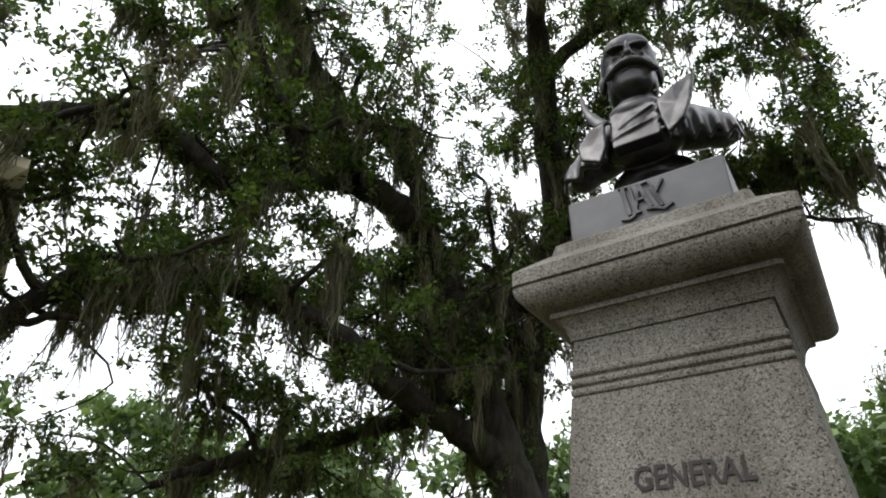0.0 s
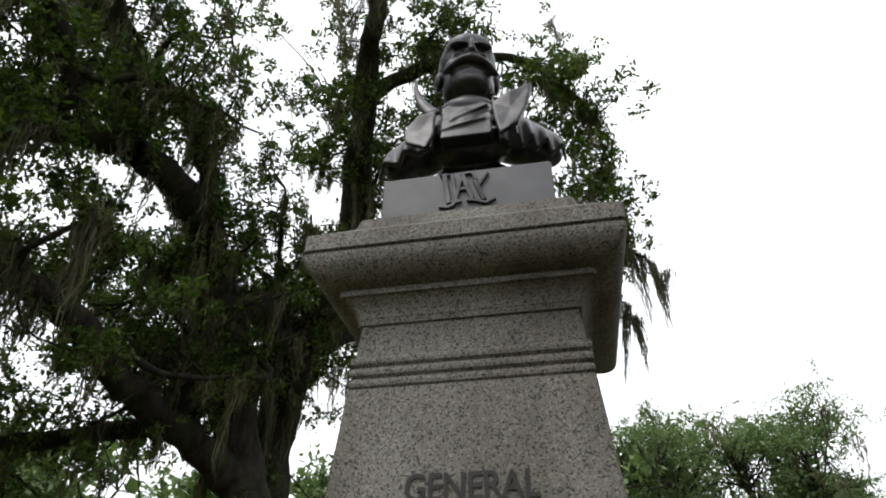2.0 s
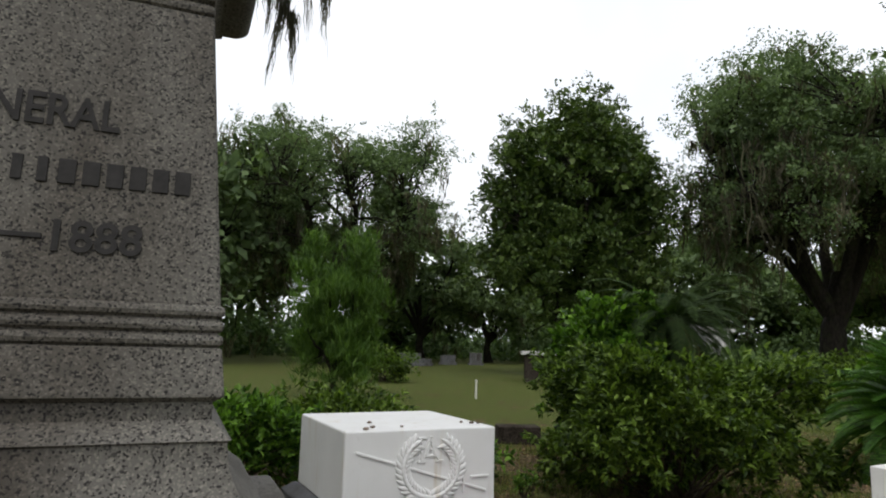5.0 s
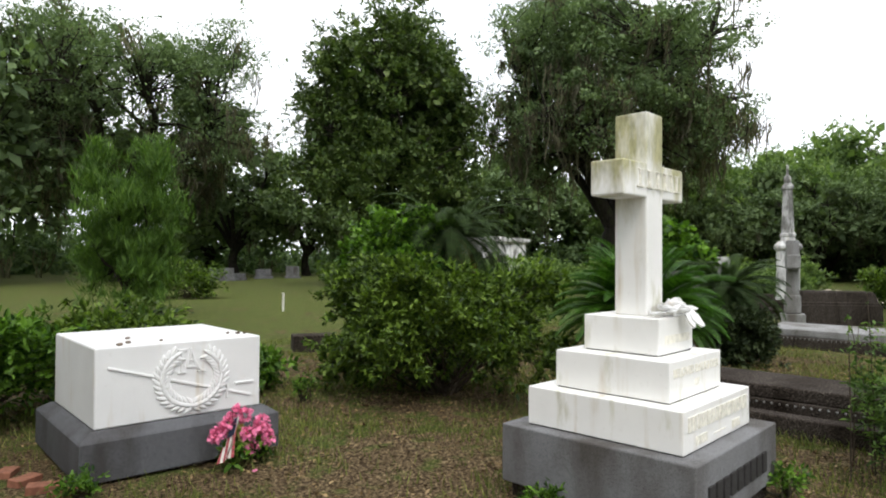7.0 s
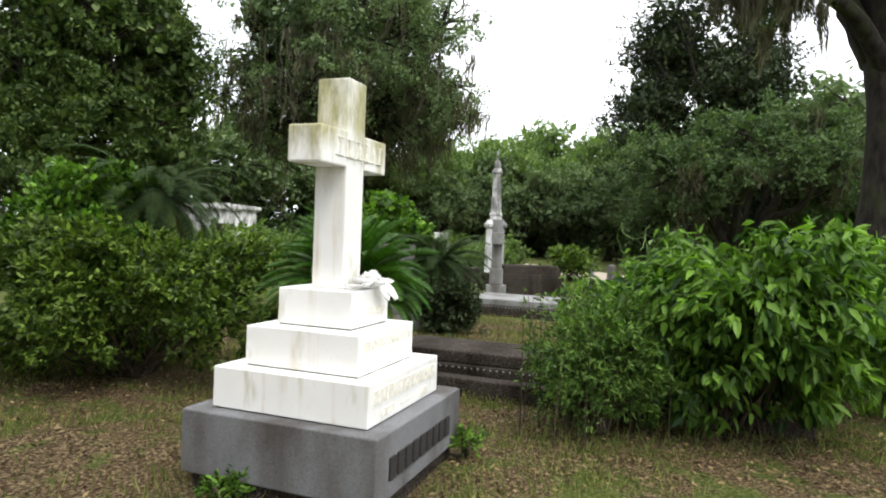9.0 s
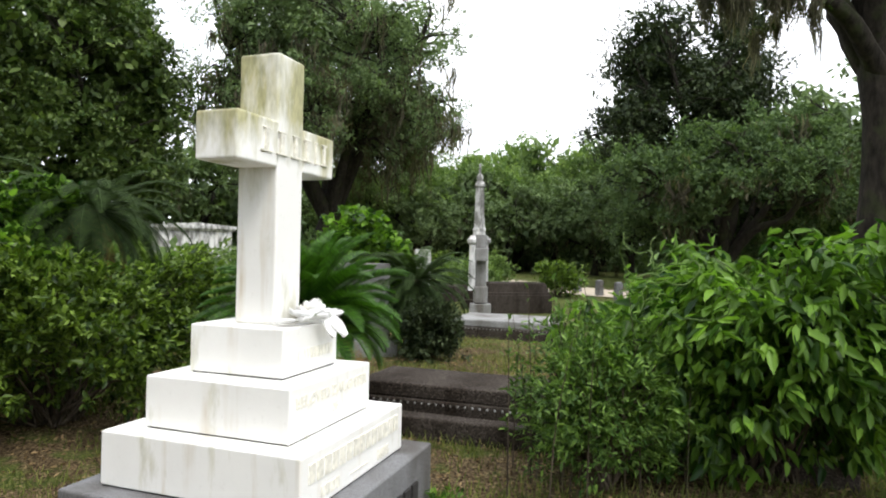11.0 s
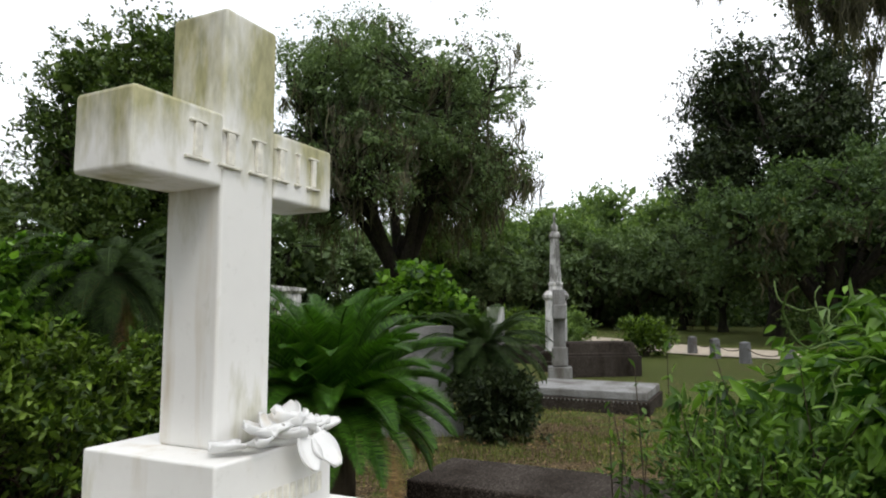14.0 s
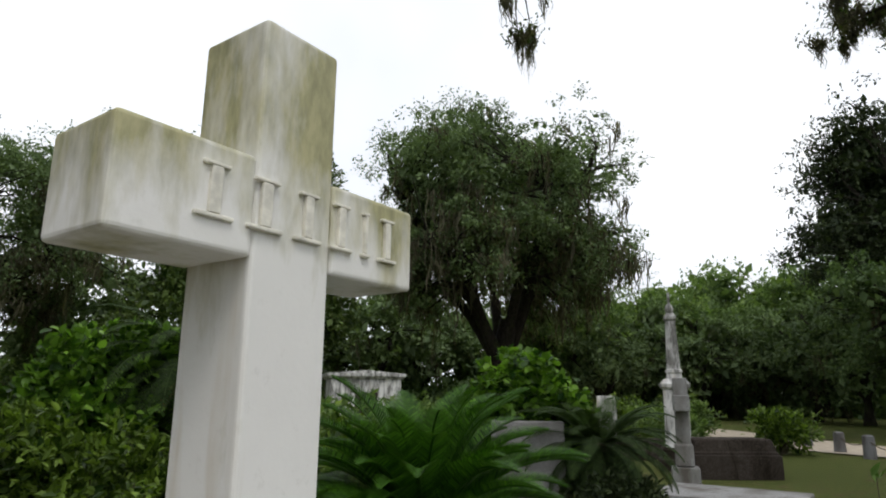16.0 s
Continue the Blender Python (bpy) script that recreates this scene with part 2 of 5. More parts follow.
def part(name, bm, mat, parent, label="", smooth=False, kind=""):
    if isinstance(bm, bpy.types.Mesh):
        me = bm
    else:
        bmesh.ops.recalc_face_normals(bm, faces=bm.faces)
        me = bpy.data.meshes.new(name)
        bm.to_mesh(me)
        bm.free()
    if smooth:
        me.polygons.foreach_set("use_smooth", [True] * len(me.polygons))
    me.materials.append(mat)
    ob = new(name, me)
    ob.parent = parent
    return tagged(ob, label, kind=kind)


def array_mesh(name, verts, quads):
    me = bpy.data.meshes.new(name)
    verts = np.asarray(verts, dtype=np.float32).reshape(-1, 3)
    quads = np.asarray(quads, dtype=np.int32).reshape(-1, 4)
    me.vertices.add(len(verts))
    me.vertices.foreach_set("co", verts.ravel())
    me.loops.add(quads.size)
    me.loops.foreach_set("vertex_index", quads.ravel())
    me.polygons.add(len(quads))
    me.polygons.foreach_set("loop_start", np.arange(0, quads.size, 4, dtype=np.int32))
    me.polygons.foreach_set("loop_total", np.full(len(quads), 4, dtype=np.int32))
    me.update(calc_edges=True)
    return me


def box(bm, x0, x1, y0, y1, z0, z1, bevel=0.0):
    r = bmesh.ops.create_cube(bm, size=1.0)
    vs = r["verts"]
    for v in vs:
        v.co = Vector((x0 if v.co.x < 0 else x1, y0 if v.co.y < 0 else y1, z0 if v.co.z < 0 else z1))
    if bevel:
        es = list({e for v in vs for e in v.link_edges})
        bmesh.ops.bevel(bm, geom=es, offset=bevel, segments=3, affect="EDGES", profile=0.5)
    return bm


def block(x0, x1, y0, y1, z0, z1, bevel=0.006, cuts=0, rough=0.0, seed=1):
    bm = box(bmesh.new(), x0, x1, y0, y1, z0, z1, bevel)
    if cuts:
        bmesh.ops.subdivide_edges(bm, edges=[e for e in bm.edges if e.calc_length() > 0.1], cuts=cuts, use_grid_fill=True)
        for v in bm.verts:
            v.co += rough * noise.noise_vector(v.co * 6 + Vector((seed, 0, 0)))
    return bm


def square_profile(rows, bevel=0.006):
    """A square turned through stations of half-width and height."""
    bm = bmesh.new()
    rings = []
    for w, z in rows:
        c = min(bevel, w * 0.2)
        pts = [(w, w - c), (w - c, w), (-w + c, w), (-w, w - c), (-w, -w + c), (-w + c, -w), (w - c, -w), (w, -w + c)]
        rings.append([bm.verts.new((x, y, z)) for x, y in pts])
    for a, b in zip(rings, rings[1:]):
        for i in range(8):
            bm.faces.new((a[i], a[(i + 1) % 8], b[(i + 1) % 8], b[i]))
    bm.faces.new(rings[0])
    bm.faces.new(rings[-1])
    return bm


def smooth_path(pts, per=5):
    """Catmull-Rom through the points (with radius as a fourth value)."""
    p = np.asarray(pts, dtype=float)
    q = np.vstack([2 * p[0] - p[1], p, 2 * p[-1] - p[-2]])
    out = []
    for i in range(1, len(q) - 2):
        for k in range(per):
            t = k / per
            a, b, c, d = q[i - 1], q[i], q[i + 1], q[i + 2]
            out.append(0.5 * ((2 * b) + (-a + c) * t + (2 * a - 5 * b + 4 * c - d) * t * t + (-a + 3 * b - 3 * c + d) * t ** 3))
    out.append(p[-1])
    return np.array(out)


def tubes(paths, sides=8, lumpy=0.0, rng=None):
    """Many tapered tubes as one array of vertices and quads; each path is rows of x, y, z, radius."""
    V, Q, n = [], [], 0
    ang = np.linspace(0, 2 * np.pi, sides, endpoint=False)
    for p in paths:
        p = np.asarray(p, dtype=float)
        d = np.gradient(p[:, :3], axis=0)
        d /= np.linalg.norm(d, axis=1)[:, None] + 1e-9
        ref = np.where(np.abs(d[:, 2:3]) > 0.9, [[1.0, 0, 0]], [[0, 0, 1.0]])
        u = np.cross(d, ref)
        u /= np.linalg.norm(u, axis=1)[:, None] + 1e-9
        v = np.cross(d, u)
        r = p[:, 3][:, None, None]
        if lumpy and rng is not None:
            r = r * (1 + lumpy * rng.standard_normal((len(p), sides, 1)))
        ring = p[:, None, :3] + r * (np.cos(ang)[None, :, None] * u[:, None] + np.sin(ang)[None, :, None] * v[:, None])
        V.append(ring.reshape(-1, 3))
        m = len(p)
        i = np.arange(m - 1)[:, None] * sides
        j = np.arange(sides)[None, :]
        k = (j + 1) % sides
        Q.append(np.stack([i + j, i + k, i + sides + k, i + sides + j], -1).reshape(-1, 4) + n)
        n += m * sides
    return np.vstack(V), np.vstack(Q)


def leaf_mesh(name, C, size, rng, droop=0.0, wide=0.45, fold=False, out=None):
    """Leaves at the points C. droop pulls their tips down; out: rough outward directions."""
    n = len(C)
    d = rng.standard_normal((n, 3))
    if out is not None:
        d = d * 0.6 + out
    d[:, 2] -= droop
    d /= np.linalg.norm(d, axis=1)[:, None]
    up = rng.standard_normal((n, 3)) * 0.55 + np.array([0, 0, 1.0])
    w = np.cross(d, up)
    w /= np.linalg.norm(w, axis=1)[:, None] + 1e-9
    nn = np.cross(w, d)
    s = (size * rng.uniform(0.65, 1.25, n))[:, None]
    if not fold:
        V = np.stack([C, C + s * (0.45 * d + wide * w * 0.5 + 0.06 * nn), C + s * d, C + s * (0.45 * d - wide * w * 0.5 + 0.06 * nn)], 1)
        Q = np.arange(4 * n).reshape(-1, 4)
    else:
        a = wide * 0.5
        V = np.stack([C, C + s * (0.3 * d + a * w + 0.07 * nn), C + s * (0.68 * d + a * 0.75 * w + 0.03 * nn), C + s * (d - 0.12 * nn),
                      C + s * (0.68 * d - a * 0.75 * w + 0.03 * nn), C + s * (0.3 * d - a * w + 0.07 * nn)], 1)
        base = np.arange(n)[:, None] * 6
        Q = np.vstack([base + np.array([[0, 1, 2, 3]]), base + np.array([[0, 3, 4, 5]])])
    return array_mesh(name, V.reshape(-1, 3), Q)


def moss_mesh(name, A, length, rng, width=0.03, spread=0.12, per=14):
    """Hanging drapes: many wavy strands below each anchor of A, wide at the top and drawn together to a point."""
    k = len(A)
    way = rng.uniform(0, 2 * np.pi, k)
    along = np.stack([np.cos(way), np.sin(way), np.zeros(k)], 1)
    sway = rng.standard_normal((k, 3)) * np.array([0.06, 0.06, 0.0])
    A, along, sway, L = np.repeat(A, per, 0), np.repeat(along, per, 0), np.repeat(sway, per, 0), np.repeat(length, per)
    n = len(A)
    rank = rng.random(n)
    off = along * (rng.standard_normal(n) * spread * 1.3)[:, None] + rng.standard_normal((n, 3)) * np.array([spread * 0.45, spread * 0.45, spread * 0.5])
    L = L * (0.22 + 0.78 * rank ** 1.6) * np.exp(-0.5 * (np.linalg.norm(off, axis=1) / (1.6 * spread)) ** 2).clip(0.35)
    th = rng.uniform(0, np.pi, n)
    w = np.stack([np.cos(th), np.sin(th), np.zeros(n)], 1)
    rows = []
    for f, ww in ((0, 0.6), (0.25, 1.0), (0.5, 0.9), (0.78, 0.7), (1.0, 0.1)):
        p2 = A + off * (1 - 0.55 * f) + sway * (f * L)[:, None] + np.array([0, 0, -1.0]) * (f * L)[:, None]
        p2 = p2 + rng.standard_normal((n, 3)) * np.array([1, 1, 0.5]) * (0.42 * spread * min(1.0, 2 * f))
        hw = w * (0.5 * width * ww * rng.uniform(0.5, 1.5, n))[:, None]
        rows += [p2 - hw, p2 + hw]
    V = np.stack(rows, 1)
    b = np.arange(n)[:, None] * 10
    Q = np.vstack([b + np.array([[2 * q, 2 * q + 1, 2 * q + 3, 2 * q + 2]]) for q in range(4)])
    return array_mesh(name, V.reshape(-1, 3), Q)


def envelope(rng, n, R, z0, z1, squash=1.0, hollow=0.35, low=0.0, blobs=11):
    """Clump places on the shells of several uneven lobes that make up a crown of radius R between z0 and z1."""
    hz = (z1 - z0) / 2
    cen, rad = [], []
    for k in range(blobs):
        a = 2.4 * k + rng.uniform(-0.4, 0.4)
        u = (k + 0.5) / blobs
        zc = -0.55 + 1.15 * u + rng.uniform(-0.12, 0.12)
        rr = math.sqrt(max(0.05, 1 - zc * zc)) * rng.uniform(0.45, 0.68)
        cen.append((rr * math.cos(a), rr * math.sin(a), zc))
        rad.append(rng.uniform(0.3, 0.46))
    cen, rad = np.array(cen), np.array(rad)
    out = []
    while len(out) < n:
        k = rng.integers(blobs)
        v = rng.standard_normal(3)
        v /= np.linalg.norm(v)
        v[2] = abs(v[2]) if rng.random() < 0.45 else v[2]
        p = cen[k] + v * rad[k] * rng.uniform(hollow, 1.0)
        if p[2] < -0.9 + low or p[2] > 1.0:
            continue
        out.append((p[0] * R, p[1] * R * squash, (z0 + z1) / 2 + p[2] * hz))
    return np.array(out)


def spread_normal(rng, n, limit=1.7):
    return np.clip(rng.standard_normal((n, 3)), -limit, limit)


def fluff(rng, centers, r, per, flat=0.6):
    k = rng.poisson(per, len(centers)).clip(3)
    C = np.repeat(centers, k, 0)
    rr = np.repeat(r * rng.uniform(0.6, 1.3, len(centers)), k)[:, None]
    off = spread_normal(rng, len(C)) * np.array([1, 1, flat])
    return C + off * rr * 0.55


def bunches(rng, centers, r, subs, sub_r, per, flat=0.7):
    """Twig-end bunches of leaves: each clump splits into tight bunches with gaps between."""
    k = rng.poisson(subs, len(centers)).clip(2)
    C = np.repeat(centers, k, 0)
    rr = np.repeat(r * rng.uniform(0.7, 1.3, len(centers)), k)[:, None]
    C = C + spread_normal(rng, len(C)) * np.array([1, 1, flat]) * rr * 0.6
    return fluff(rng, C, sub_r, per, 0.75)


def tree(name, x, y, label, category, H, R, seed, leaf, leafsize, clumps, per, trunk_r, fork=0.22, crown0=0.25, moss=0.0, mosslen=1.6, squash=1.0, group="", fine=0.05, hollow=0.35, low=0.0, droop=0.0, wide=0.5, blobs=11, core=15):
    rng = np.random.default_rng(seed)
    t = thing(name, x, y, 0, label, category, group)
    cl = envelope(rng, clumps, R, crown0 * H, H, squash, hollow, low, blobs)
    fz = fork * H
    trunk = [np.array(smooth_path([(0, 0, -0.2, trunk_r * 1.6), (0.05 * R * rng.uniform(-1, 1), 0.05 * R * rng.uniform(-1, 1), fz * 0.5, trunk_r), (0, 0, fz, trunk_r * 0.9), (0.05 * R, 0, fz * 1.5, trunk_r * 0.6)], 4))]
    nodes, nr = [], []
    limbs = []
    for k in range(8):
        a = 2 * np.pi * (k + rng.uniform(-0.3, 0.3)) / 8
        e = 0.62 * R
        ez = crown0 * H + (H - crown0 * H) * rng.uniform(0.3, 0.75)
        m1 = (0.22 * R * np.cos(a), 0.25 * R * np.sin(a) * squash, fz + (ez - fz) * 0.45, trunk_r * 0.42)
        m2 = (0.45 * R * np.cos(a + 0.2), 0.45 * R * np.sin(a + 0.2) * squash, fz + (ez - fz) * rng.uniform(0.6, 0.85), trunk_r * 0.33)
        end = (e * np.cos(a), e * np.sin(a) * squash, ez, trunk_r * 0.18)
        path = smooth_path([(0, 0, fz * 0.8, trunk_r * 0.7), m1, m2, end], 5)
        limbs.append(path)
        nodes.append(path[5:])
    up = smooth_path([(0, 0, fz, trunk_r * 0.6), (0.12 * R, -0.1 * R, 0.5 * H, trunk_r * 0.3), (-0.05 * R, 0.08 * R, 0.66 * H, trunk_r * 0.18), (0.05 * R, 0.05 * R, 0.76 * H, trunk_r * 0.07)], 6)
    limbs.append(up)
    nodes.append(up[4:])
    nodes = np.vstack(nodes)
    twigs = []
    for c in cl:
        j = np.argmin(np.linalg.norm(nodes[:, :3] - c, axis=1) + 0.6 * np.maximum(0, nodes[:, 2] - c[2]))
        s = nodes[j]
        mid = (s[:3] + c) / 2 + rng.standard_normal(3) * 0.04 * R
        mid[2] += 0.02 * H
        r0 = min(s[3] * 0.6, 0.006 * H)
        twigs.append(np.array([(*s[:3], r0), (*mid, r0 * 0.7), (*c, r0 * 0.25)]))
    V, Q = tubes(trunk, 12, 0.05, rng)
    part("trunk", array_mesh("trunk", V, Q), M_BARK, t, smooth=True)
    for lb in limbs:
        V, Q = tubes([lb], 7)
        part("limb", array_mesh("limb", V, Q), M_BARK, t, smooth=True)
    V, Q = tubes(twigs, 4)
    part("twig_tangle", array_mesh("twig_tangle", V, Q), M_BARK, t, kind="stuff")
    L = bunches(rng, cl, fine * H * 1.15, 7, fine * H * 0.42, per / 7)
    part("crown", leaf_mesh("crown", L, leafsize, rng, droop, wide), leaf, t)
    if core:
        mid = cl.mean(axis=0)
        inner = mid + (cl - mid) * 0.88
        part("inner_foliage", leaf_mesh("inner_foliage", fluff(rng, inner, fine * H * 0.95, core), leafsize * 2.1, rng, droop, 0.6), leaf, t, kind="stuff")
    if moss:
        A = cl[rng.random(len(cl)) < np.where(cl[:, 2] < 0.55 * H, moss, 0.2 * moss)]
        A = np.repeat(A, 2, 0) + rng.standard_normal((len(A) * 2, 3)) * fine * H * 0.5
        part("moss", moss_mesh("moss", A, 1.35 * mosslen * rng.uniform(0.3, 1.4, len(A)), rng, 0.085, 0.34, 15), M_MOSS, t, "grey hanging moss", kind="stuff")
    return t


def shrub(name, x, y, label, category, rx, ry, h, seed, leaf, leafsize, clumps, per, rot=0.0, droop=0.0, wide=0.45, fold=True, group="", base=0.0, fine=0.16, stems=10, hollow=0.5):
    rng = np.random.default_rng(seed)
    t = thing(name, x, y, base, label, category, group, rot)
    cl = envelope(rng, clumps, 1.0, -0.55, 1.0, 1.0, hollow, -0.3, 13)
    cl[:, 0] *= rx
    cl[:, 1] *= ry
    cl[:, 2] = (np.maximum(cl[:, 2], -0.5) + 0.5) / 1.5 * h * 0.94 + 0.05
    L = bunches(rng, cl, fine * 1.1, 6, fine * 0.36, per / 6, 0.8)
    L[:, 2] = np.maximum(L[:, 2], 0.03)
    o = L - np.array([0, 0, h * 0.35])
    o /= np.linalg.norm(o, axis=1)[:, None] + 1e-6
    part("foliage", leaf_mesh("foliage", L, leafsize, rng, droop, wide, fold, o * 0.7), leaf, t)
    paths = []
    for c in cl[rng.permutation(len(cl))[: stems * 8]]:
        s = np.array([rng.uniform(-0.15, 0.15) * rx, rng.uniform(-0.15, 0.15) * ry, 0])
        m = s * 0.5 + c * 0.5 + rng.standard_normal(3) * 0.06 + np.array([0, 0, 0.1 * h])
        paths.append(np.array([(*s, 0.014), (*m, 0.009), (*c, 0.003)]))
    V, Q = tubes(paths, 5)
    part("stem_tangle", array_mesh("stem_tangle", V, Q), M_TWIG, t, kind="stuff")
    return t


def cycad(name, x, y, label, h, length, fronds, seed, mat, trunk_r=0.14, low=-0.5, dry=0, high=1.45, blade_w=0.0066, sag=0.95, raise_by=-0.2, pairs=46, leaflet=0.17):
    rng = np.random.default_rng(seed)
    t = thing(name, x, y, 0, label, "cycad", "cycads")
    bm = bmesh.new()
    bmesh.ops.create_cone(bm, cap_ends=True, segments=14, radius1=trunk_r * 1.25, radius2=trunk_r, depth=h)
    bmesh.ops.translate(bm, verts=bm.verts, vec=(0, 0, h / 2))
    bmesh.ops.subdivide_edges(bm, edges=bm.edges, cuts=3, use_grid_fill=True)
    for v in bm.verts:
        v.co += 0.02 * noise.noise_vector(v.co * 12)
    part("trunk", bm, M_TWIG, t)
    for f in range(fronds):
        a = f * 2.399 + rng.uniform(-0.2, 0.2)
        el = np.interp(f / fronds, (0, 1), (high, low)) + rng.uniform(-0.12, 0.12)
        ln = length * rng.uniform(0.8, 1.1)
        k = pairs
        s = np.linspace(0, 1, k)
        bend = el - sag * s ** 1.8
        dr, dz = np.cos(bend) * ln / k, np.sin(bend) * ln / k
        r, z = np.cumsum(dr) + trunk_r * 0.5, np.cumsum(dz) + h
        z = np.maximum(z, 0.05)
        spine = np.stack([r * np.cos(a), r * np.sin(a), z], 1)
        tang = np.gradient(spine, axis=0)
        tang /= np.linalg.norm(tang, axis=1)[:, None]
        side = np.array([-np.sin(a), np.cos(a), 0.0])[None]
        up = np.cross(tang, side)
        lw = leaflet * np.sin(np.pi * (0.12 + 0.86 * s)) ** 0.7
        V, Q = tubes([np.hstack([spine, np.full((k, 1), 0.006)])], 4)
        VV, QQ, n = [V], [Q], len(V)
        for sg in (-1, 1):
            b0 = spine
            tip = b0 + (side * sg * 0.82 + tang * 0.6 + up * raise_by) * lw[:, None]
            midp = b0 + (side * sg * 0.45 + tang * 0.25 + up * (0.6 * raise_by)) * lw[:, None]
            hw = tang * blade_w
            blade = np.stack([b0 - hw, b0 + hw, midp + hw * 1.2, midp - hw * 1.2, midp - hw * 1.2, midp + hw * 1.2, tip + hw * 0.2, tip - hw * 0.2], 1).reshape(-1, 3)
            VV.append(blade)
            QQ.append(np.arange(len(blade)).reshape(-1, 4) + n)
            n += len(blade)
        isdry = f >= fronds - dry
        part("frond", array_mesh("frond", np.vstack(VV), np.vstack(QQ)), M_DRY if isdry else mat, t, "dry brown frond" if isdry else "")
    return t


def lettering(text, size, parent, mat, m, depth=0.006, name="lettering", align="CENTER"):
    cu = bpy.data.curves.new(name, "FONT")
    cu.body, cu.size, cu.extrude, cu.align_x, cu.offset = text, size, depth, align, size * 0.018
    tmp = bpy.data.objects.new(name, cu)
    scene.collection.objects.link(tmp)
    me = bpy.data.meshes.new_from_object(tmp.evaluated_get(bpy.context.evaluated_depsgraph_get()))
    bpy.data.objects.remove(tmp)
    bm = bmesh.new()
    bm.from_mesh(me)
    left = set(bm.verts)
    while left:
        seed = left.pop()
        isle, todo = {seed}, [seed]
        while todo:
            for e in todo.pop().link_edges:
                for v in e.verts:
                    if v not in isle:
                        isle.add(v)
                        todo.append(v)
        left -= isle
        idx = {v: i for i, v in enumerate(isle)}
        faces = {f for v in isle for f in v.link_faces}
        one = bpy.data.meshes.new("letter")
        one.from_pydata([v.co[:] for v in idx], [], [[idx[v] for v in f.verts] for f in faces])
        part("letter", one, mat, parent).matrix_basis = m
    bm.free()


def bars(parent, mat, x0, x1, z0, z1, y, n, depth=0.006):
    """Upright plain bars on a face that looks along -y."""
    w = (x1 - x0) / n
    for i in range(n):
        bm = box(bmesh.new(), x0 + (i + 0.14) * w, x0 + (i + 0.86) * w, y - depth, y + 0.002, z0, z1, min(0.003, depth * 0.4))
        part("bar", bm, mat, parent)


# ---- ground ----
def build_ground():
    xs = np.unique(np.concatenate([np.linspace(-6, 16, 111), np.linspace(-60, 110, 69), np.array([-1500, -700, -300, -150, 180, 350, 800, 1600])]))
    ys = np.unique(np.concatenate([np.linspace(-6, 12, 91), np.linspace(-60, 110, 69), np.array([-1500, -700, -300, -150, 180, 350, 800, 1600])]))
    X, Y = np.meshgrid(xs, ys, indexing="ij")
    Z = 0.022 * np.sin(1.3 * X + 0.7 * Y) * np.sin(0.9 * Y - 0.4 * X) + 0.012 * np.sin(4.1 * X + 1) * np.sin(3.7 * Y)
    V = np.stack([X, Y, Z - 0.02], -1).reshape(-1, 3)
    n, m = X.shape
    i, j = np.meshgrid(np.arange(n - 1), np.arange(m - 1), indexing="ij")
    a = i * m + j
    Q = np.stack([a, a + m, a + m + 1, a + 1], -1).reshape(-1, 4)
    me = array_mesh("ground", V, Q)
    me.polygons.foreach_set("use_smooth", [True] * len(me.polygons))
    me.materials.append(M_GROUND)
    tagged(new("ground", me), "patchy lawn with bare earth and fallen leaves", "ground", kind="structure")
    V, Q = [], []
    p = smooth_path([(60, 30, 0, 2.6), (36, 9.5, 0, 2.4), (29, 3.2, 0, 2.2), (27, -3, 0, 2.2), (30, -14, 0, 2.4), (40, -40, 0, 2.6)], 8)
    for k, (x, y, z, r) in enumerate(p):
        d = p[min(k + 1, len(p) - 1)] - p[max(k - 1, 0)]
        s = np.array([-d[1], d[0]]) / np.hypot(d[0], d[1])
        V += [(x + s[0] * r, y + s[1] * r, 0.02), (x - s[0] * r, y - s[1] * r, 0.02)]
        if k:
            Q.append((2 * k - 2, 2 * k - 1, 2 * k + 1, 2 * k))
    me = array_mesh("road", V, Q)
    me.materials.append(M_ROAD)
    tagged(new("road", me), "pale sandy cemetery lane", "road", kind="structure")


build_ground()


# ---- bust monument ----
PX, PY, PR = -1.037, 2.653, -7.92


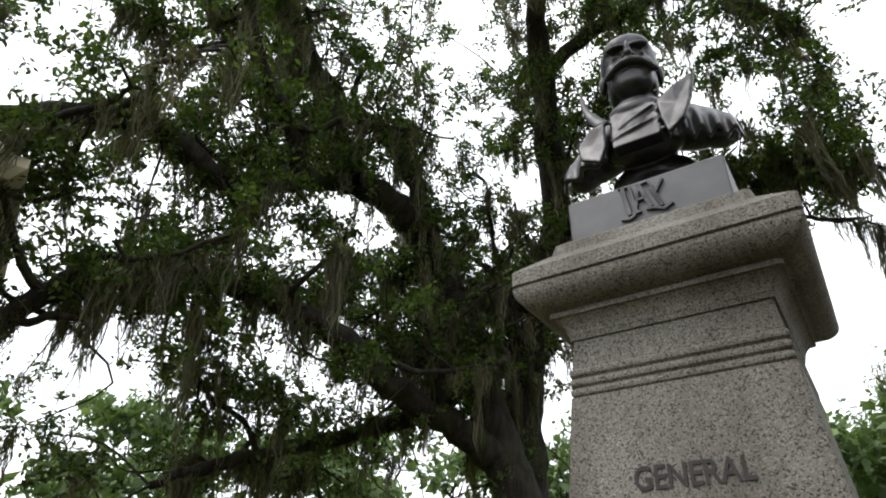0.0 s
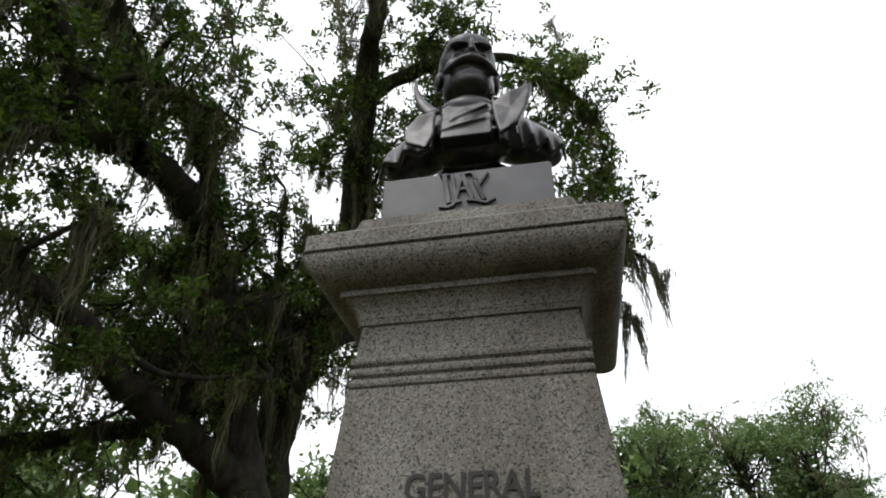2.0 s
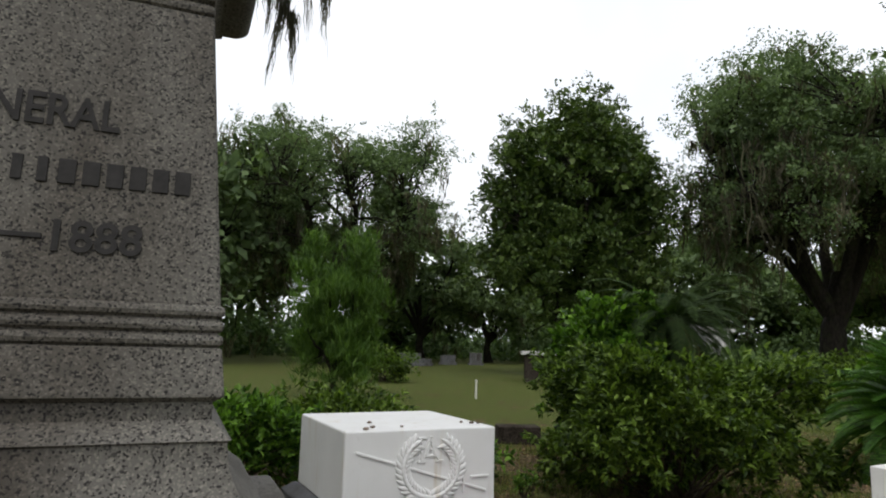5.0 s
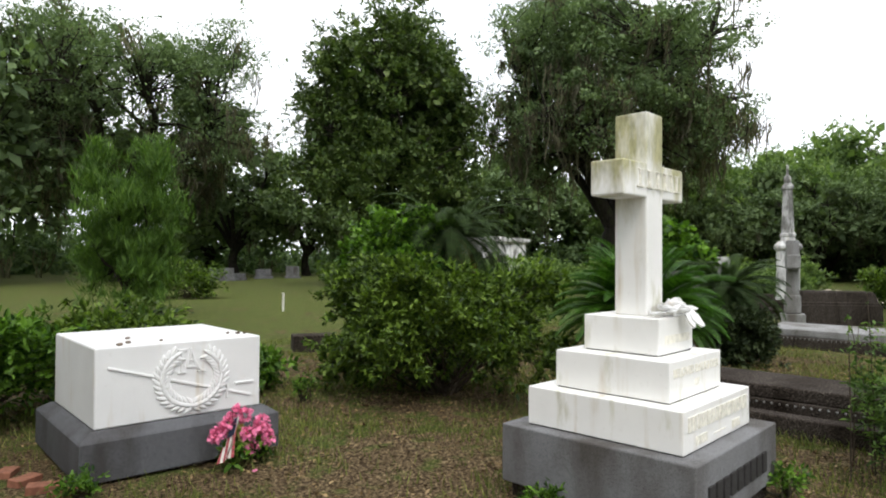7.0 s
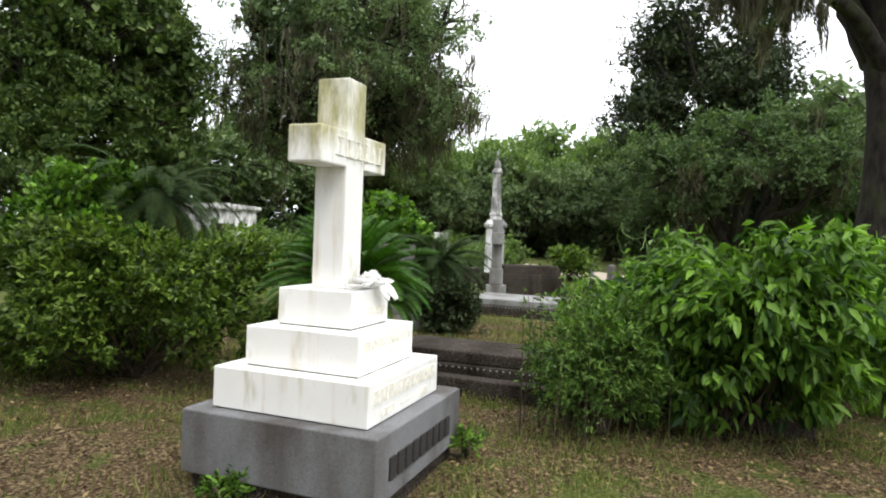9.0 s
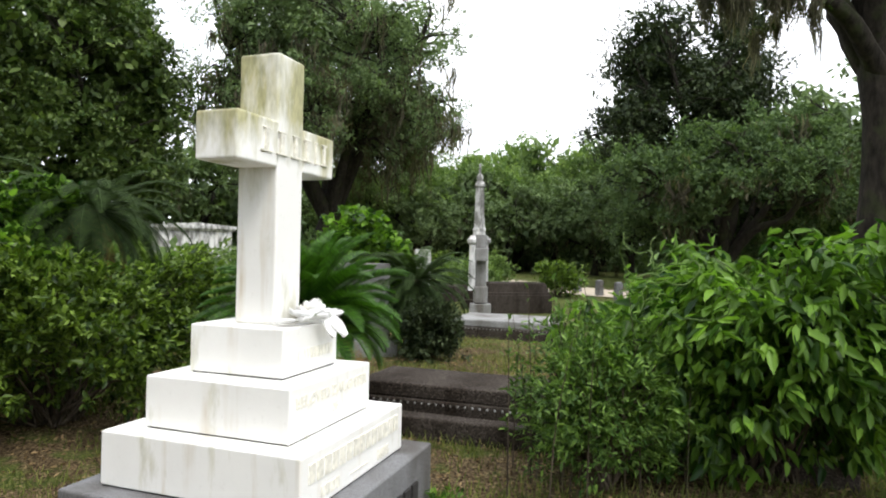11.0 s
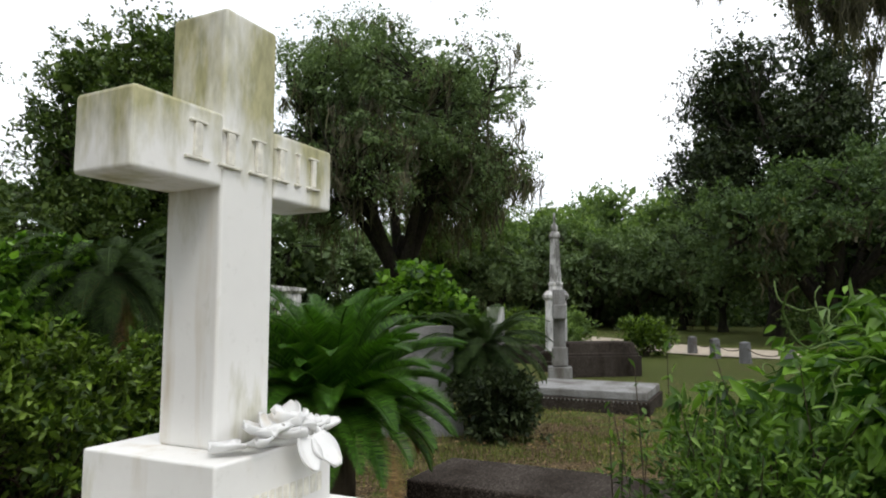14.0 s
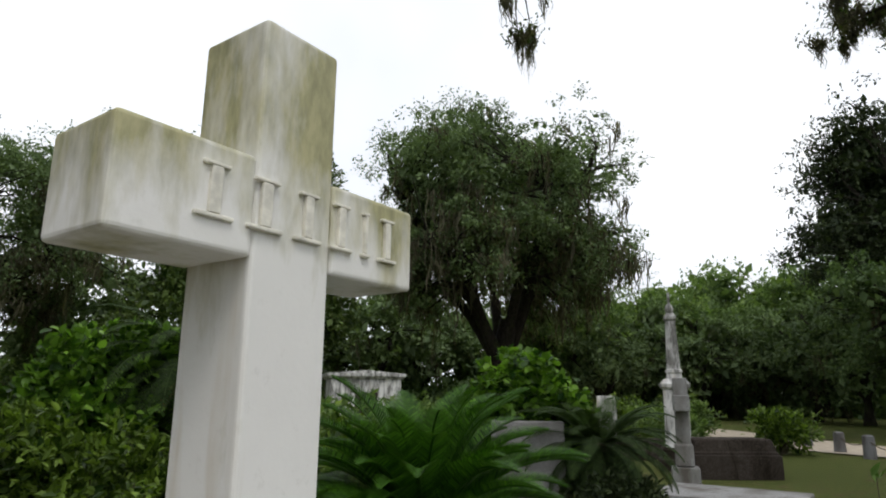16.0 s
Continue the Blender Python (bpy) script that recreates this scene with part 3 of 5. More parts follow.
def build_pedestal():
    t = thing("stone_pedestal", PX, PY, 0, "tall tapered grey granite pedestal with moulded cap and cut lettering", "pedestal", rz=PR)
    part("lower_plinth", square_profile([(0.84, -0.1), (0.84, 0.42), (0.82, 0.44)], 0.01), M_GRANITE, t)
    part("middle_plinth", square_profile([(0.74, 0.44), (0.74, 1.02), (0.72, 1.04)], 0.01), M_GRANITE, t)
    rows = [(0.60, 1.04), (0.60, 1.12)]
    for k in range(9):
        u = k / 8
        rows.append((0.463 + 0.13 * (1 - u) ** 2.2, 1.13 + 0.215 * u))
    rows += [(0.470, 1.350), (0.430, 1.390)]
    part("flared_base", square_profile(rows), M_GRANITE, t)
    rows = [(0.428, 1.388), (0.428, 1.428), (0.449, 1.440), (0.449, 1.447), (0.438, 1.543)]
    for k in range(3):
        z = 1.547 + 0.032 * k
        rows += [(0.4275, z), (0.437, z + 0.006), (0.4395, z + 0.015), (0.437, z + 0.024), (0.4275, z + 0.030)]
    rows += [(0.428, 1.646), (0.366, 2.354)]
    for k in range(3):
        z = 2.357 + 0.036 * k
        rows += [(0.3545, z), (0.364, z + 0.007), (0.366, z + 0.017), (0.3635, z + 0.027), (0.3535, z + 0.033)]
    rows += [(0.353, 2.468), (0.343, 2.574), (0.343, 2.578)]
    die = part("die", square_profile(rows), M_GRANITE, t)
    rows = [(0.353, 2.574), (0.357, 2.592)]
    for k in range(7):
        u = k / 6
        rows.append((0.359 + 0.036 * u ** 2, 2.594 + 0.060 * u))
    rows += [(0.407, 2.656), (0.407, 2.674), (0.402, 2.680)]
    for k in range(10):
        u = k / 9 * math.pi / 2
        rows.append((0.415 + 0.092 * math.sin(u), 2.684 + 0.082 * (1 - math.cos(u))))
    rows += [(0.494, 2.770), (0.494, 2.778), (0.507, 2.781), (0.507, 2.838), (0.400, 2.925), (0.388, 2.929), (0.372, 2.985), (0.352, 3.000)]
    part("moulded_cap", square_profile(rows, 0.01), M_GRANITE, t)
    # cut lettering on the leaning front of the die
    lean = math.degrees(math.atan2(0.062, 0.708))

    def face(z):
        return -(0.428 - 0.062 * (z - 1.646) / 0.708) - 0.001
    lettering("GENERAL", 0.098, die, M_CUT, pose(0.006, face(2.02), 2.02, 90 - lean, 0, 0) @ Matrix.Diagonal((0.85, 1.04, 1, 1)), 0.004)
    lettering("1835", 0.096, die, M_CUT, pose(-0.148, face(1.742), 1.742, 90 - lean, 0, 0), 0.004)
    lettering("1888", 0.096, die, M_CUT, pose(0.160, face(1.742), 1.742, 90 - lean, 0, 0), 0.004)
    part("dash", box(bmesh.new(), -0.012, 0.062, -0.004, 0.004, 0.02, 0.032, 0.002), M_CUT, die).matrix_basis = pose(0, face(1.745), 1.745, -lean, 0, 0)
    for k in range(15):
        if k == 6:
            continue
        w = 0.010 if k in (7, 8) else 0.017
        part("bar", box(bmesh.new(), -w, w, -0.004, 0.004, 0.0, 0.056, 0.002), M_CUT, die).matrix_basis = pose(-0.325 + 0.0465 * k, face(1.89), 1.889, -lean, 0, 0)
    return t


build_pedestal()


def build_block():
    t = thing("bronze_plinth", PX, PY, 0, "dark grey bronze plinth block with a raised monogram", "plinth", rz=PR)
    blk = part("block", square_profile([(0.316, 3.000), (0.316, 3.200), (0.307, 3.210)], 0.006), M_BRONZE2, t)
    part("upper_step", square_profile([(0.245, 3.210), (0.245, 3.226), (0.23, 3.236)], 0.006), M_BRONZE, t)
    y = -0.319
    strokes = [(-0.078, 3.165, -0.062, 3.03, 0.009), (-0.094, 3.166, -0.050, 3.160, 0.004), (-0.096, 3.018, -0.066, 3.010, 0.006), (-0.066, 3.010, -0.042, 3.020, 0.006),
               (-0.048, 3.158, -0.034, 3.035, 0.007), (-0.050, 3.028, -0.018, 3.032, 0.006), (-0.012, 3.155, -0.034, 3.050, 0.006), (-0.012, 3.155, 0.024, 3.040, 0.009), (-0.026, 3.086, 0.012, 3.086, 0.006),
               (-0.020, 3.158, 0.028, 3.160, 0.005), (0.028, 3.160, 0.040, 3.125, 0.006), (0.082, 3.150, 0.050, 3.098, 0.006), (0.036, 3.118, 0.066, 3.030, 0.009), (0.006, 3.034, 0.040, 3.026, 0.006),
               (0.040, 3.026, 0.072, 3.012, 0.006), (0.072, 3.012, 0.104, 3.028, 0.006)]
    # strokes take the darker bronze, which paints in the shadows of the raised letters
    for x0, z0, x1, z1, r in strokes:
        L = math.hypot(x1 - x0, z1 - z0)
        bm = box(bmesh.new(), -0.4 * r, L + 0.4 * r, -0.009, 0.006, -r, r, 0.002)
        part("monogram_stroke", bm, M_BRONZE, blk).matrix_basis = pose(x0, y, z0 + 0.028, 0, -math.degrees(math.atan2(z1 - z0, x1 - x0)), 0)


build_block()


def build_bust():
    bm = bmesh.new()

    def ball(x, y, z, rx, ry, rz, tilt=(0, 0, 0)):
        m = pose(x, y, z, *tilt) @ Matrix.Diagonal((rx, ry, rz, 1))
        bmesh.ops.create_icosphere(bm, subdivisions=3, radius=1.0, matrix=m)

    def slab(x, y, z, sx, sy, sz, tilt=(0, 0, 0)):
        m = pose(x, y, z, *tilt) @ Matrix.Diagonal((sx, sy, sz, 1))
        bmesh.ops.create_cube(bm, size=2.0, matrix=m)

    def sheet(pts, thick=0.022):
        """A bent cloth panel: an outline in space given some thickness."""
        pts = [(x, y + 0.035, z - 0.085) for x, y, z in pts]
        a = [bm.verts.new(p) for p in pts]
        mid = sum((Vector(p) for p in pts), Vector()) / len(pts)
        nrm = (Vector(pts[1]) - Vector(pts[0])).cross(Vector(pts[2]) - Vector(pts[0])).normalized() * thick
        b = [bm.verts.new(Vector(p) + nrm) for p in pts]
        n = len(pts)
        ca, cb = bm.verts.new(mid - nrm * 0.3), bm.verts.new(mid + nrm * 0.7)
        for i in range(n):
            j = (i + 1) % n
            bm.faces.new((a[i], a[j], b[j], b[i]))
            bm.faces.new((a[j], a[i], ca))
            bm.faces.new((b[i], b[j], cb))
    # head, turned a little from the chest
    ball(0, 0.03, 4.30, 0.132, 0.168, 0.168)
    ball(0, -0.022, 4.205, 0.110, 0.110, 0.15)
    ball(0, -0.045, 4.115, 0.084, 0.090, 0.075)
    ball(0, -0.052, 4.108, 0.098, 0.090, 0.098)
    ball(0, -0.020, 4.130, 0.112, 0.100, 0.120)
    ball(0, -0.104, 4.068, 0.056, 0.036, 0.040)
    ball(0, -0.072, 4.315, 0.106, 0.082, 0.075)
    for s in (-1, 1):
        ball(0.050 * s, -0.136, 4.268, 0.046, 0.026, 0.012, (0, 10 * s, 0))
        ball(0.048 * s, -0.112, 4.232, 0.026, 0.016, 0.015)
        ball(0.046 * s, -0.062, 4.105, 0.044, 0.055, 0.06)
        ball(0.066 * s, -0.082, 4.168, 0.040, 0.044, 0.048)
        ball(0.130 * s, 0.035, 4.21, 0.018, 0.040, 0.058)
        for q in range(12):
            u = q / 11
            ball(0.006 * s + 0.098 * u * s, -0.160 + 0.052 * u * u, 4.142 - 0.034 * u * u, 0.018, 0.026 * (1 - 0.45 * u), 0.019 * (1 - 0.55 * u))
        ball(0.018 * s, -0.162, 4.174, 0.013, 0.020, 0.012)
        ball(0.080 * s, 0.0, 4.10, 0.032, 0.075, 0.06)
    ball(0, -0.152, 4.212, 0.015, 0.034, 0.066, (16, 0, 0))
    ball(0, -0.184, 4.174, 0.018, 0.022, 0.017)
    ball(0, -0.128, 4.108, 0.028, 0.018, 0.009)
    turn = Matrix.Translation((0, 0.0, 4.03)) @ Matrix.Rotation(math.radians(13), 4, "Z") @ Matrix.Diagonal((1.1, 1.1, 1.06, 1)) @ Matrix.Translation((0, 0, -4.05))
    for v in bm.verts:
        v.co = turn @ v.co
    # neck, standing collar, flat shirt front
    ball(0, 0.03, 4.0, 0.094, 0.100, 0.15)
    ball(0, 0.01, 3.93, 0.128, 0.130, 0.05)
    ball(0, 0.0, 3.87, 0.145, 0.145, 0.05)
    ball(0, 0.0, 3.76, 0.20, 0.15, 0.16)
    ball(0, -0.085, 3.78, 0.125, 0.07, 0.15, (-20, 0, 0))
    slab(0.005, -0.125, 3.725, 0.112, 0.034, 0.120, (-9, 0, 0))
    ball(0, -0.085, 3.87, 0.125, 0.07, 0.06)
    ball(0.02, -0.162, 3.77, 0.10, 0.012, 0.008, (0, -24, 0))
    ball(-0.01, -0.170, 3.69, 0.11, 0.012, 0.008, (0, -14, 0))

    def cape(s, folds, depth):
        """One side of the greatcoat: a thick draped shell from the shoulder line to its hem."""
        nu, nv = 36, 12
        front, back = [], []
        for i in range(nu + 1):
            u = i / nu
            x = 0.115 + 0.285 * u
            for j in range(nv + 1):
                w = j / nv
                top = Vector((x, -0.02 + 0.05 * u, 3.965 - 0.16 * u - 0.06 * u * u))
                hem = Vector((x + 0.022 * w, -0.135 + 0.15 * u * u, 3.565 + 0.03 * u))
                p = top.lerp(hem, w)
                bulge = math.sin(w * math.pi * 0.7) * 0.045 * (1 - 0.35 * u)
                fold = depth * w * math.sin(u * folds * 2 * math.pi + 1.1 * w) * min(1.0, 3 * u)
                q = Vector((0.25, -0.90, 0.25)).normalized()
                p = p + q * (bulge + fold)
                p.x *= s
                q.x *= s
                front.append(bm.verts.new(p))
                back.append(bm.verts.new(p - q * 0.030))
        k = nv + 1
        for i in range(nu):
            for j in range(nv):
                a0, a1, a2, a3 = i * k + j, i * k + j + 1, (i + 1) * k + j + 1, (i + 1) * k + j
                bm.faces.new((front[a0], front[a1], front[a2], front[a3]))
                bm.faces.new((back[a3], back[a2], back[a1], back[a0]))
            for j in (0, nv):
                a0, a1 = i * k + j, (i + 1) * k + j
                bm.faces.new((front[a0], front[a1], back[a1], back[a0]))
        for i in (0, nu):
            for j in range(nv):
                a0, a1 = i * k + j, i * k + j + 1
                bm.faces.new((front[a1], front[a0], back[a0], back[a1]))
    cape(1, 4.6, 0.030)
    cape(-1, 2.6, 0.020)
    for s in (-1, 1):
        ball(0.20 * s, 0.07, 3.78, 0.19, 0.12, 0.10, (0, 24 * s, 0))
        ball(0.31 * s, 0.08, 3.70, 0.10, 0.08, 0.06, (0, 24 * s, 0))
    # wide turned-back lapels, each with a pointed wing
    sheet([(0.15, -0.225, 3.65), (0.225, -0.22, 3.71), (0.272, -0.20, 3.84), (0.300, -0.185, 3.985), (0.20, -0.195, 3.94), (0.12, -0.18, 3.89), (0.13, -0.21, 3.76)], 0.024)
    sheet([(0.20, -0.12, 3.88), (0.25, -0.10, 3.92), (0.243, -0.07, 3.99), (0.16, -0.08, 3.95)], 0.022)
    sheet([(-0.125, -0.20, 3.86), (-0.20, -0.20, 3.85), (-0.262, -0.20, 3.76), (-0.25, -0.215, 3.67), (-0.16, -0.23, 3.61), (-0.128, -0.22, 3.70)], 0.024)
    # the curled tip of the coat collar stands up like a horn
    for k in range(22):
        u = k / 21
        ball(-0.140 - 0.095 * math.sin(u * 1.5), -0.165 + 0.05 * u, 3.79 + 0.295 * u - 0.02 * math.sin(u * 3.1), 0.030 * (1 - u) + 0.008, 0.016 * (1 - 0.5 * u), 0.016)
    for k in range(8):
        u = k / 7
        ball(-0.16 - 0.09 * u, -0.15 + 0.05 * u, 3.865 + 0.015 * u, 0.012, 0.009, 0.010 * (1 - 0.6 * u))
    for k in range(8):
        u = k / 7
        ball(0.245 + 0.03 * u, -0.135, 3.86 + 0.095 * u, 0.014 * (1 - 0.6 * u), 0.010, 0.014)
    for k in range(5):
        ball(0.122, -0.185 + 0.012 * k, 3.62 + 0.07 * k, 0.012, 0.012, 0.012)
    # hollow underside, hem close over the block
    ball(0, 0.09, 3.57, 0.20, 0.09, 0.11)
    ball(0, 0.07, 3.46, 0.14, 0.085, 0.15)
    slab(0, 0.04, 3.315, 0.2, 0.11, 0.035)
    for v in bm.verts:
        v.co.z = 3.222 + (v.co.z - 3.29) * 0.945
    bmesh.ops.recalc_face_normals(bm, faces=bm.faces)
    me = bpy.data.meshes.new("bust")
    bm.to_mesh(me)
    bm.free()
    me.materials.append(M_BRONZE)
    ob = tagged(new("bust_statue", me), "dark bronze bust with moustache and open greatcoat", "statue")
    ob.matrix_world = pose(PX - 0.022, PY, 0.0, 0, 0, PR + 1)
    rm = ob.modifiers.new("remesh", "REMESH")
    rm.mode, rm.voxel_size, rm.use_smooth_shade = "VOXEL", 0.006, True
    sm = ob.modifiers.new("smooth", "SMOOTH")
    sm.factor, sm.iterations = 0.5, 2
    return ob


build_bust()


def rock(name, x, y, z, sx, sy, sz, mat, label, seed, category="stone", group="pebbles left by visitors", rz=0):
    bm = bmesh.new()
    bmesh.ops.create_icosphere(bm, subdivisions=2, radius=1.0)
    for v in bm.verts:
        v.co *= 1 + 0.22 * noise.noise(v.co * 1.6 + Vector((seed * 3.1, 0, 0)))
        v.co.z = max(v.co.z, -0.75)
        v.co = Vector((v.co.x * sx, v.co.y * sy, (v.co.z + 0.74) * sz))
    me = bpy.data.meshes.new(name)
    bm.to_mesh(me)
    bm.free()
    me.polygons.foreach_set("use_smooth", [True] * len(me.polygons))
    me.materials.append(mat)
    ob = tagged(new(name, me), label, category, group)
    ob.matrix_world = pose(x, y, z, 0, 0, rz)
    return ob


# ---- marble cross on steps ----
CX, CY = 3.2715, 2.204


def build_cross():
    t = thing("marble_cross", 0, 0, 0, "tall white marble cross on three steps with green and brown stains", "grave cross")
    shaft = part("shaft", block(3.157, 3.386, 2.088, 2.318, 1.210, 2.543, 0.012), M_MARBLE, t)
    arm1 = part("arm", block(2.844, 3.1565, 2.084, 2.317, 1.979, 2.202, 0.012), M_MARBLE, t)
    arm2 = part("arm", block(3.3865, 3.699, 2.086, 2.317, 1.979, 2.204, 0.012), M_MARBLE, t)
    step3 = part("step", block(3.023, 3.528, 1.945, 2.470, 0.983, 1.211, 0.008, 2, 0.002), M_MARBLE, t)
    # recessed dark strips at the step joints, the gap's shadow put in as colour
    part("shadow_joint", block(3.033, 3.518, 1.955, 2.460, 0.974, 0.987, 0.0), M_CUT, t)
    step2 = part("step", block(2.879, 3.657, 1.811, 2.597, 0.735, 0.976, 0.008, 2, 0.002), M_MARBLE, t)
    part("shadow_joint", block(2.889, 3.647, 1.821, 2.587, 0.726, 0.739, 0.0), M_CUT, t)
    step1 = part("step", block(2.764, 3.820, 1.681, 2.740, 0.480, 0.728, 0.008, 2, 0.002), M_MARBLE, t)
    part("shadow_joint", block(2.774, 3.810, 1.691, 2.730, 0.471, 0.484, 0.0), M_CUT, t)
    base = part("granite_base", block(2.660, 4.000, 1.566, 2.880, 0.09, 0.474, 0.012, 2, 0.002), M_GREY, t, "grey granite base block")
    part("footing", block(2.70, 3.95, 1.61, 2.84, -0.1, 0.089, 0.015, 2, 0.012), M_DARK, t)
    # raised name across the arms as plain bars on a fillet
    for x0, x1 in ((3.01, 3.10), (3.135, 3.23), (3.265, 3.345), (3.375, 3.45), (3.485, 3.515), (3.55, 3.62)):
        w = x1 - x0
        on = arm1 if x1 < 3.15 else arm2 if x0 > 3.39 else shaft
        part("bar", box(bmesh.new(), x0 + 0.35 * w, x0 + 0.65 * w, 2.074, 2.088, 2.05, 2.148, 0.003), M_LETTER, on)
        part("bar", box(bmesh.new(), x0, x1, 2.074, 2.088, 2.04, 2.0495, 0.003), M_LETTER, on)
        part("bar", box(bmesh.new(), x0 + 0.15 * w, x1 - 0.15 * w, 2.074, 2.088, 2.1485, 2.156, 0.002), M_LETTER, on)
    bars(step3, M_LETTER, 3.10, 3.48, 1.045, 1.10, 1.945, 12, 0.003)
    lettering("BELOVED DAUGHTER", 0.07, step2, M_LETTER, pose(3.27, 1.8105, 0.878, 90, 0, 0), 0.004)
    lettering("OF", 0.055, step2, M_LETTER, pose(3.27, 1.8105, 0.80, 90, 0, 0), 0.004)
    bars(step1, M_LETTER, 2.82, 3.76, 0.60, 0.685, 1.681, 14, 0.006)
    lettering("1886", 0.075, step1, M_LETTER, pose(3.56, 1.6805, 0.505, 90, 0, 0), 0.005)
    bars(step1, M_LETTER, 2.93, 3.10, 0.508, 0.56, 1.681, 4, 0.005)
    part("bar", box(bmesh.new(), 3.20, 3.38, 1.676, 1.683, 0.528, 0.535, 0.001), M_LETTER, step1)
    bars(base, M_CUT, 2.80, 3.78, 0.20, 0.33, 1.566, 9, 0.014)


build_cross()


def shell_heap():
    """Broken marble flower spray lying on the upper step."""
    t = thing("stone_flower_spray", 3.318, 1.998, 1.212, "broken white marble flower spray lying on the step", "ornament", rz=0)
    t.matrix_world = t.matrix_world @ Matrix.Scale(1.08, 4)
    rng = np.random.default_rng(5)
    def petal(length, width, curl, m, k):
        """A pointed marble petal, cupped along its length, with a thick broken edge."""
        bm = bmesh.new()
        nu, nv = 10, 6
        rows = []
        for side in (1, -1):
            for i in range(nu + 1):
                u = i / nu
                half = width * (math.sin(math.pi * min(1.0, 0.12 + 0.86 * u)) ** 0.7)
                for j in range(nv + 1):
                    w = 2 * j / nv - 1
                    z = 0.30 * width * w * w + curl * length * u * u
                    rows.append(bm.verts.new((u * length, w * half, z + side * 0.006 * (1 - 0.5 * abs(w)))))
        step = nv + 1
        low = (nu + 1) * step
        for i in range(nu):
            for j in range(nv):
                q = [i * step + j, (i + 1) * step + j, (i + 1) * step + j + 1, i * step + j + 1]
                bm.faces.new([rows[n] for n in q])
                bm.faces.new([rows[n + low] for n in reversed(q)])
            for j in (0, nv):
                q = [i * step + j, (i + 1) * step + j]
                bm.faces.new([rows[q[0]], rows[q[1]], rows[q[1] + low], rows[q[0] + low]])
        for i in (0, nu * step):
            for j in range(nv):
                bm.faces.new([rows[i + j], rows[i + j + 1], rows[i + j + 1 + low], rows[i + j + low]])
        for v in bm.verts:
            v.co += 0.006 * noise.noise_vector(v.co * 26 + Vector((k, 0, 0)))
        ob = part("petal", bm, M_MARBLE2, t, smooth=True)
        ob.matrix_basis = m
    k = 0
    # three full blooms, each of cupped petals in two rings, with loose leaves round them
    for bx, by, bz, size in ((-0.035, -0.02, 0.035, 0.085), (0.05, 0.0, 0.055, 0.08), (0.115, -0.02, 0.03, 0.07)):
        for ring, count, lift, reach in ((0, 6, 4, 1.05), (1, 3, 34, 0.8)):
            for q in range(count):
                k += 1
                petal(size * reach * rng.uniform(0.85, 1.15), size * rng.uniform(0.50, 0.62), rng.uniform(-0.15, 0.3), pose(bx, by, bz * 0.75, rng.uniform(-12, 12), -lift - rng.uniform(-8, 14), 360 * q / count + rng.uniform(-18, 18)), k)
    for x, y, z, rx, ry, rz, size in ((0.0, -0.085, 0.02, 0, 62, -90, 0.09), (0.06, -0.085, 0.02, 10, 55, -80, 0.10), (-0.12, 0.0, 0.014, 0, 0, 170, 0.10), (-0.2, 0.01, 0.014, 0, 0, 10, 0.07), (0.13, -0.04, 0.016, 0, -8, -20, 0.08), (-0.09, -0.03, 0.016, 10, -6, 215, 0.08)):
        k += 1
        petal(size * 1.1, size * 0.48, 0.08, pose(x, y, z, rx, ry, rz), k)
    bm = bmesh.new()
    bmesh.ops.create_icosphere(bm, subdivisions=3, radius=1.0, matrix=pose(0.03, 0.0, 0.012) @ Matrix.Diagonal((0.11, 0.06, 0.03, 1)))
    for v in bm.verts:
        v.co += 0.012 * noise.noise_vector(v.co * 30)
        v.co.z = max(v.co.z, 0.0)
    part("stem", bm, M_MARBLE2, t, smooth=True)


shell_heap()


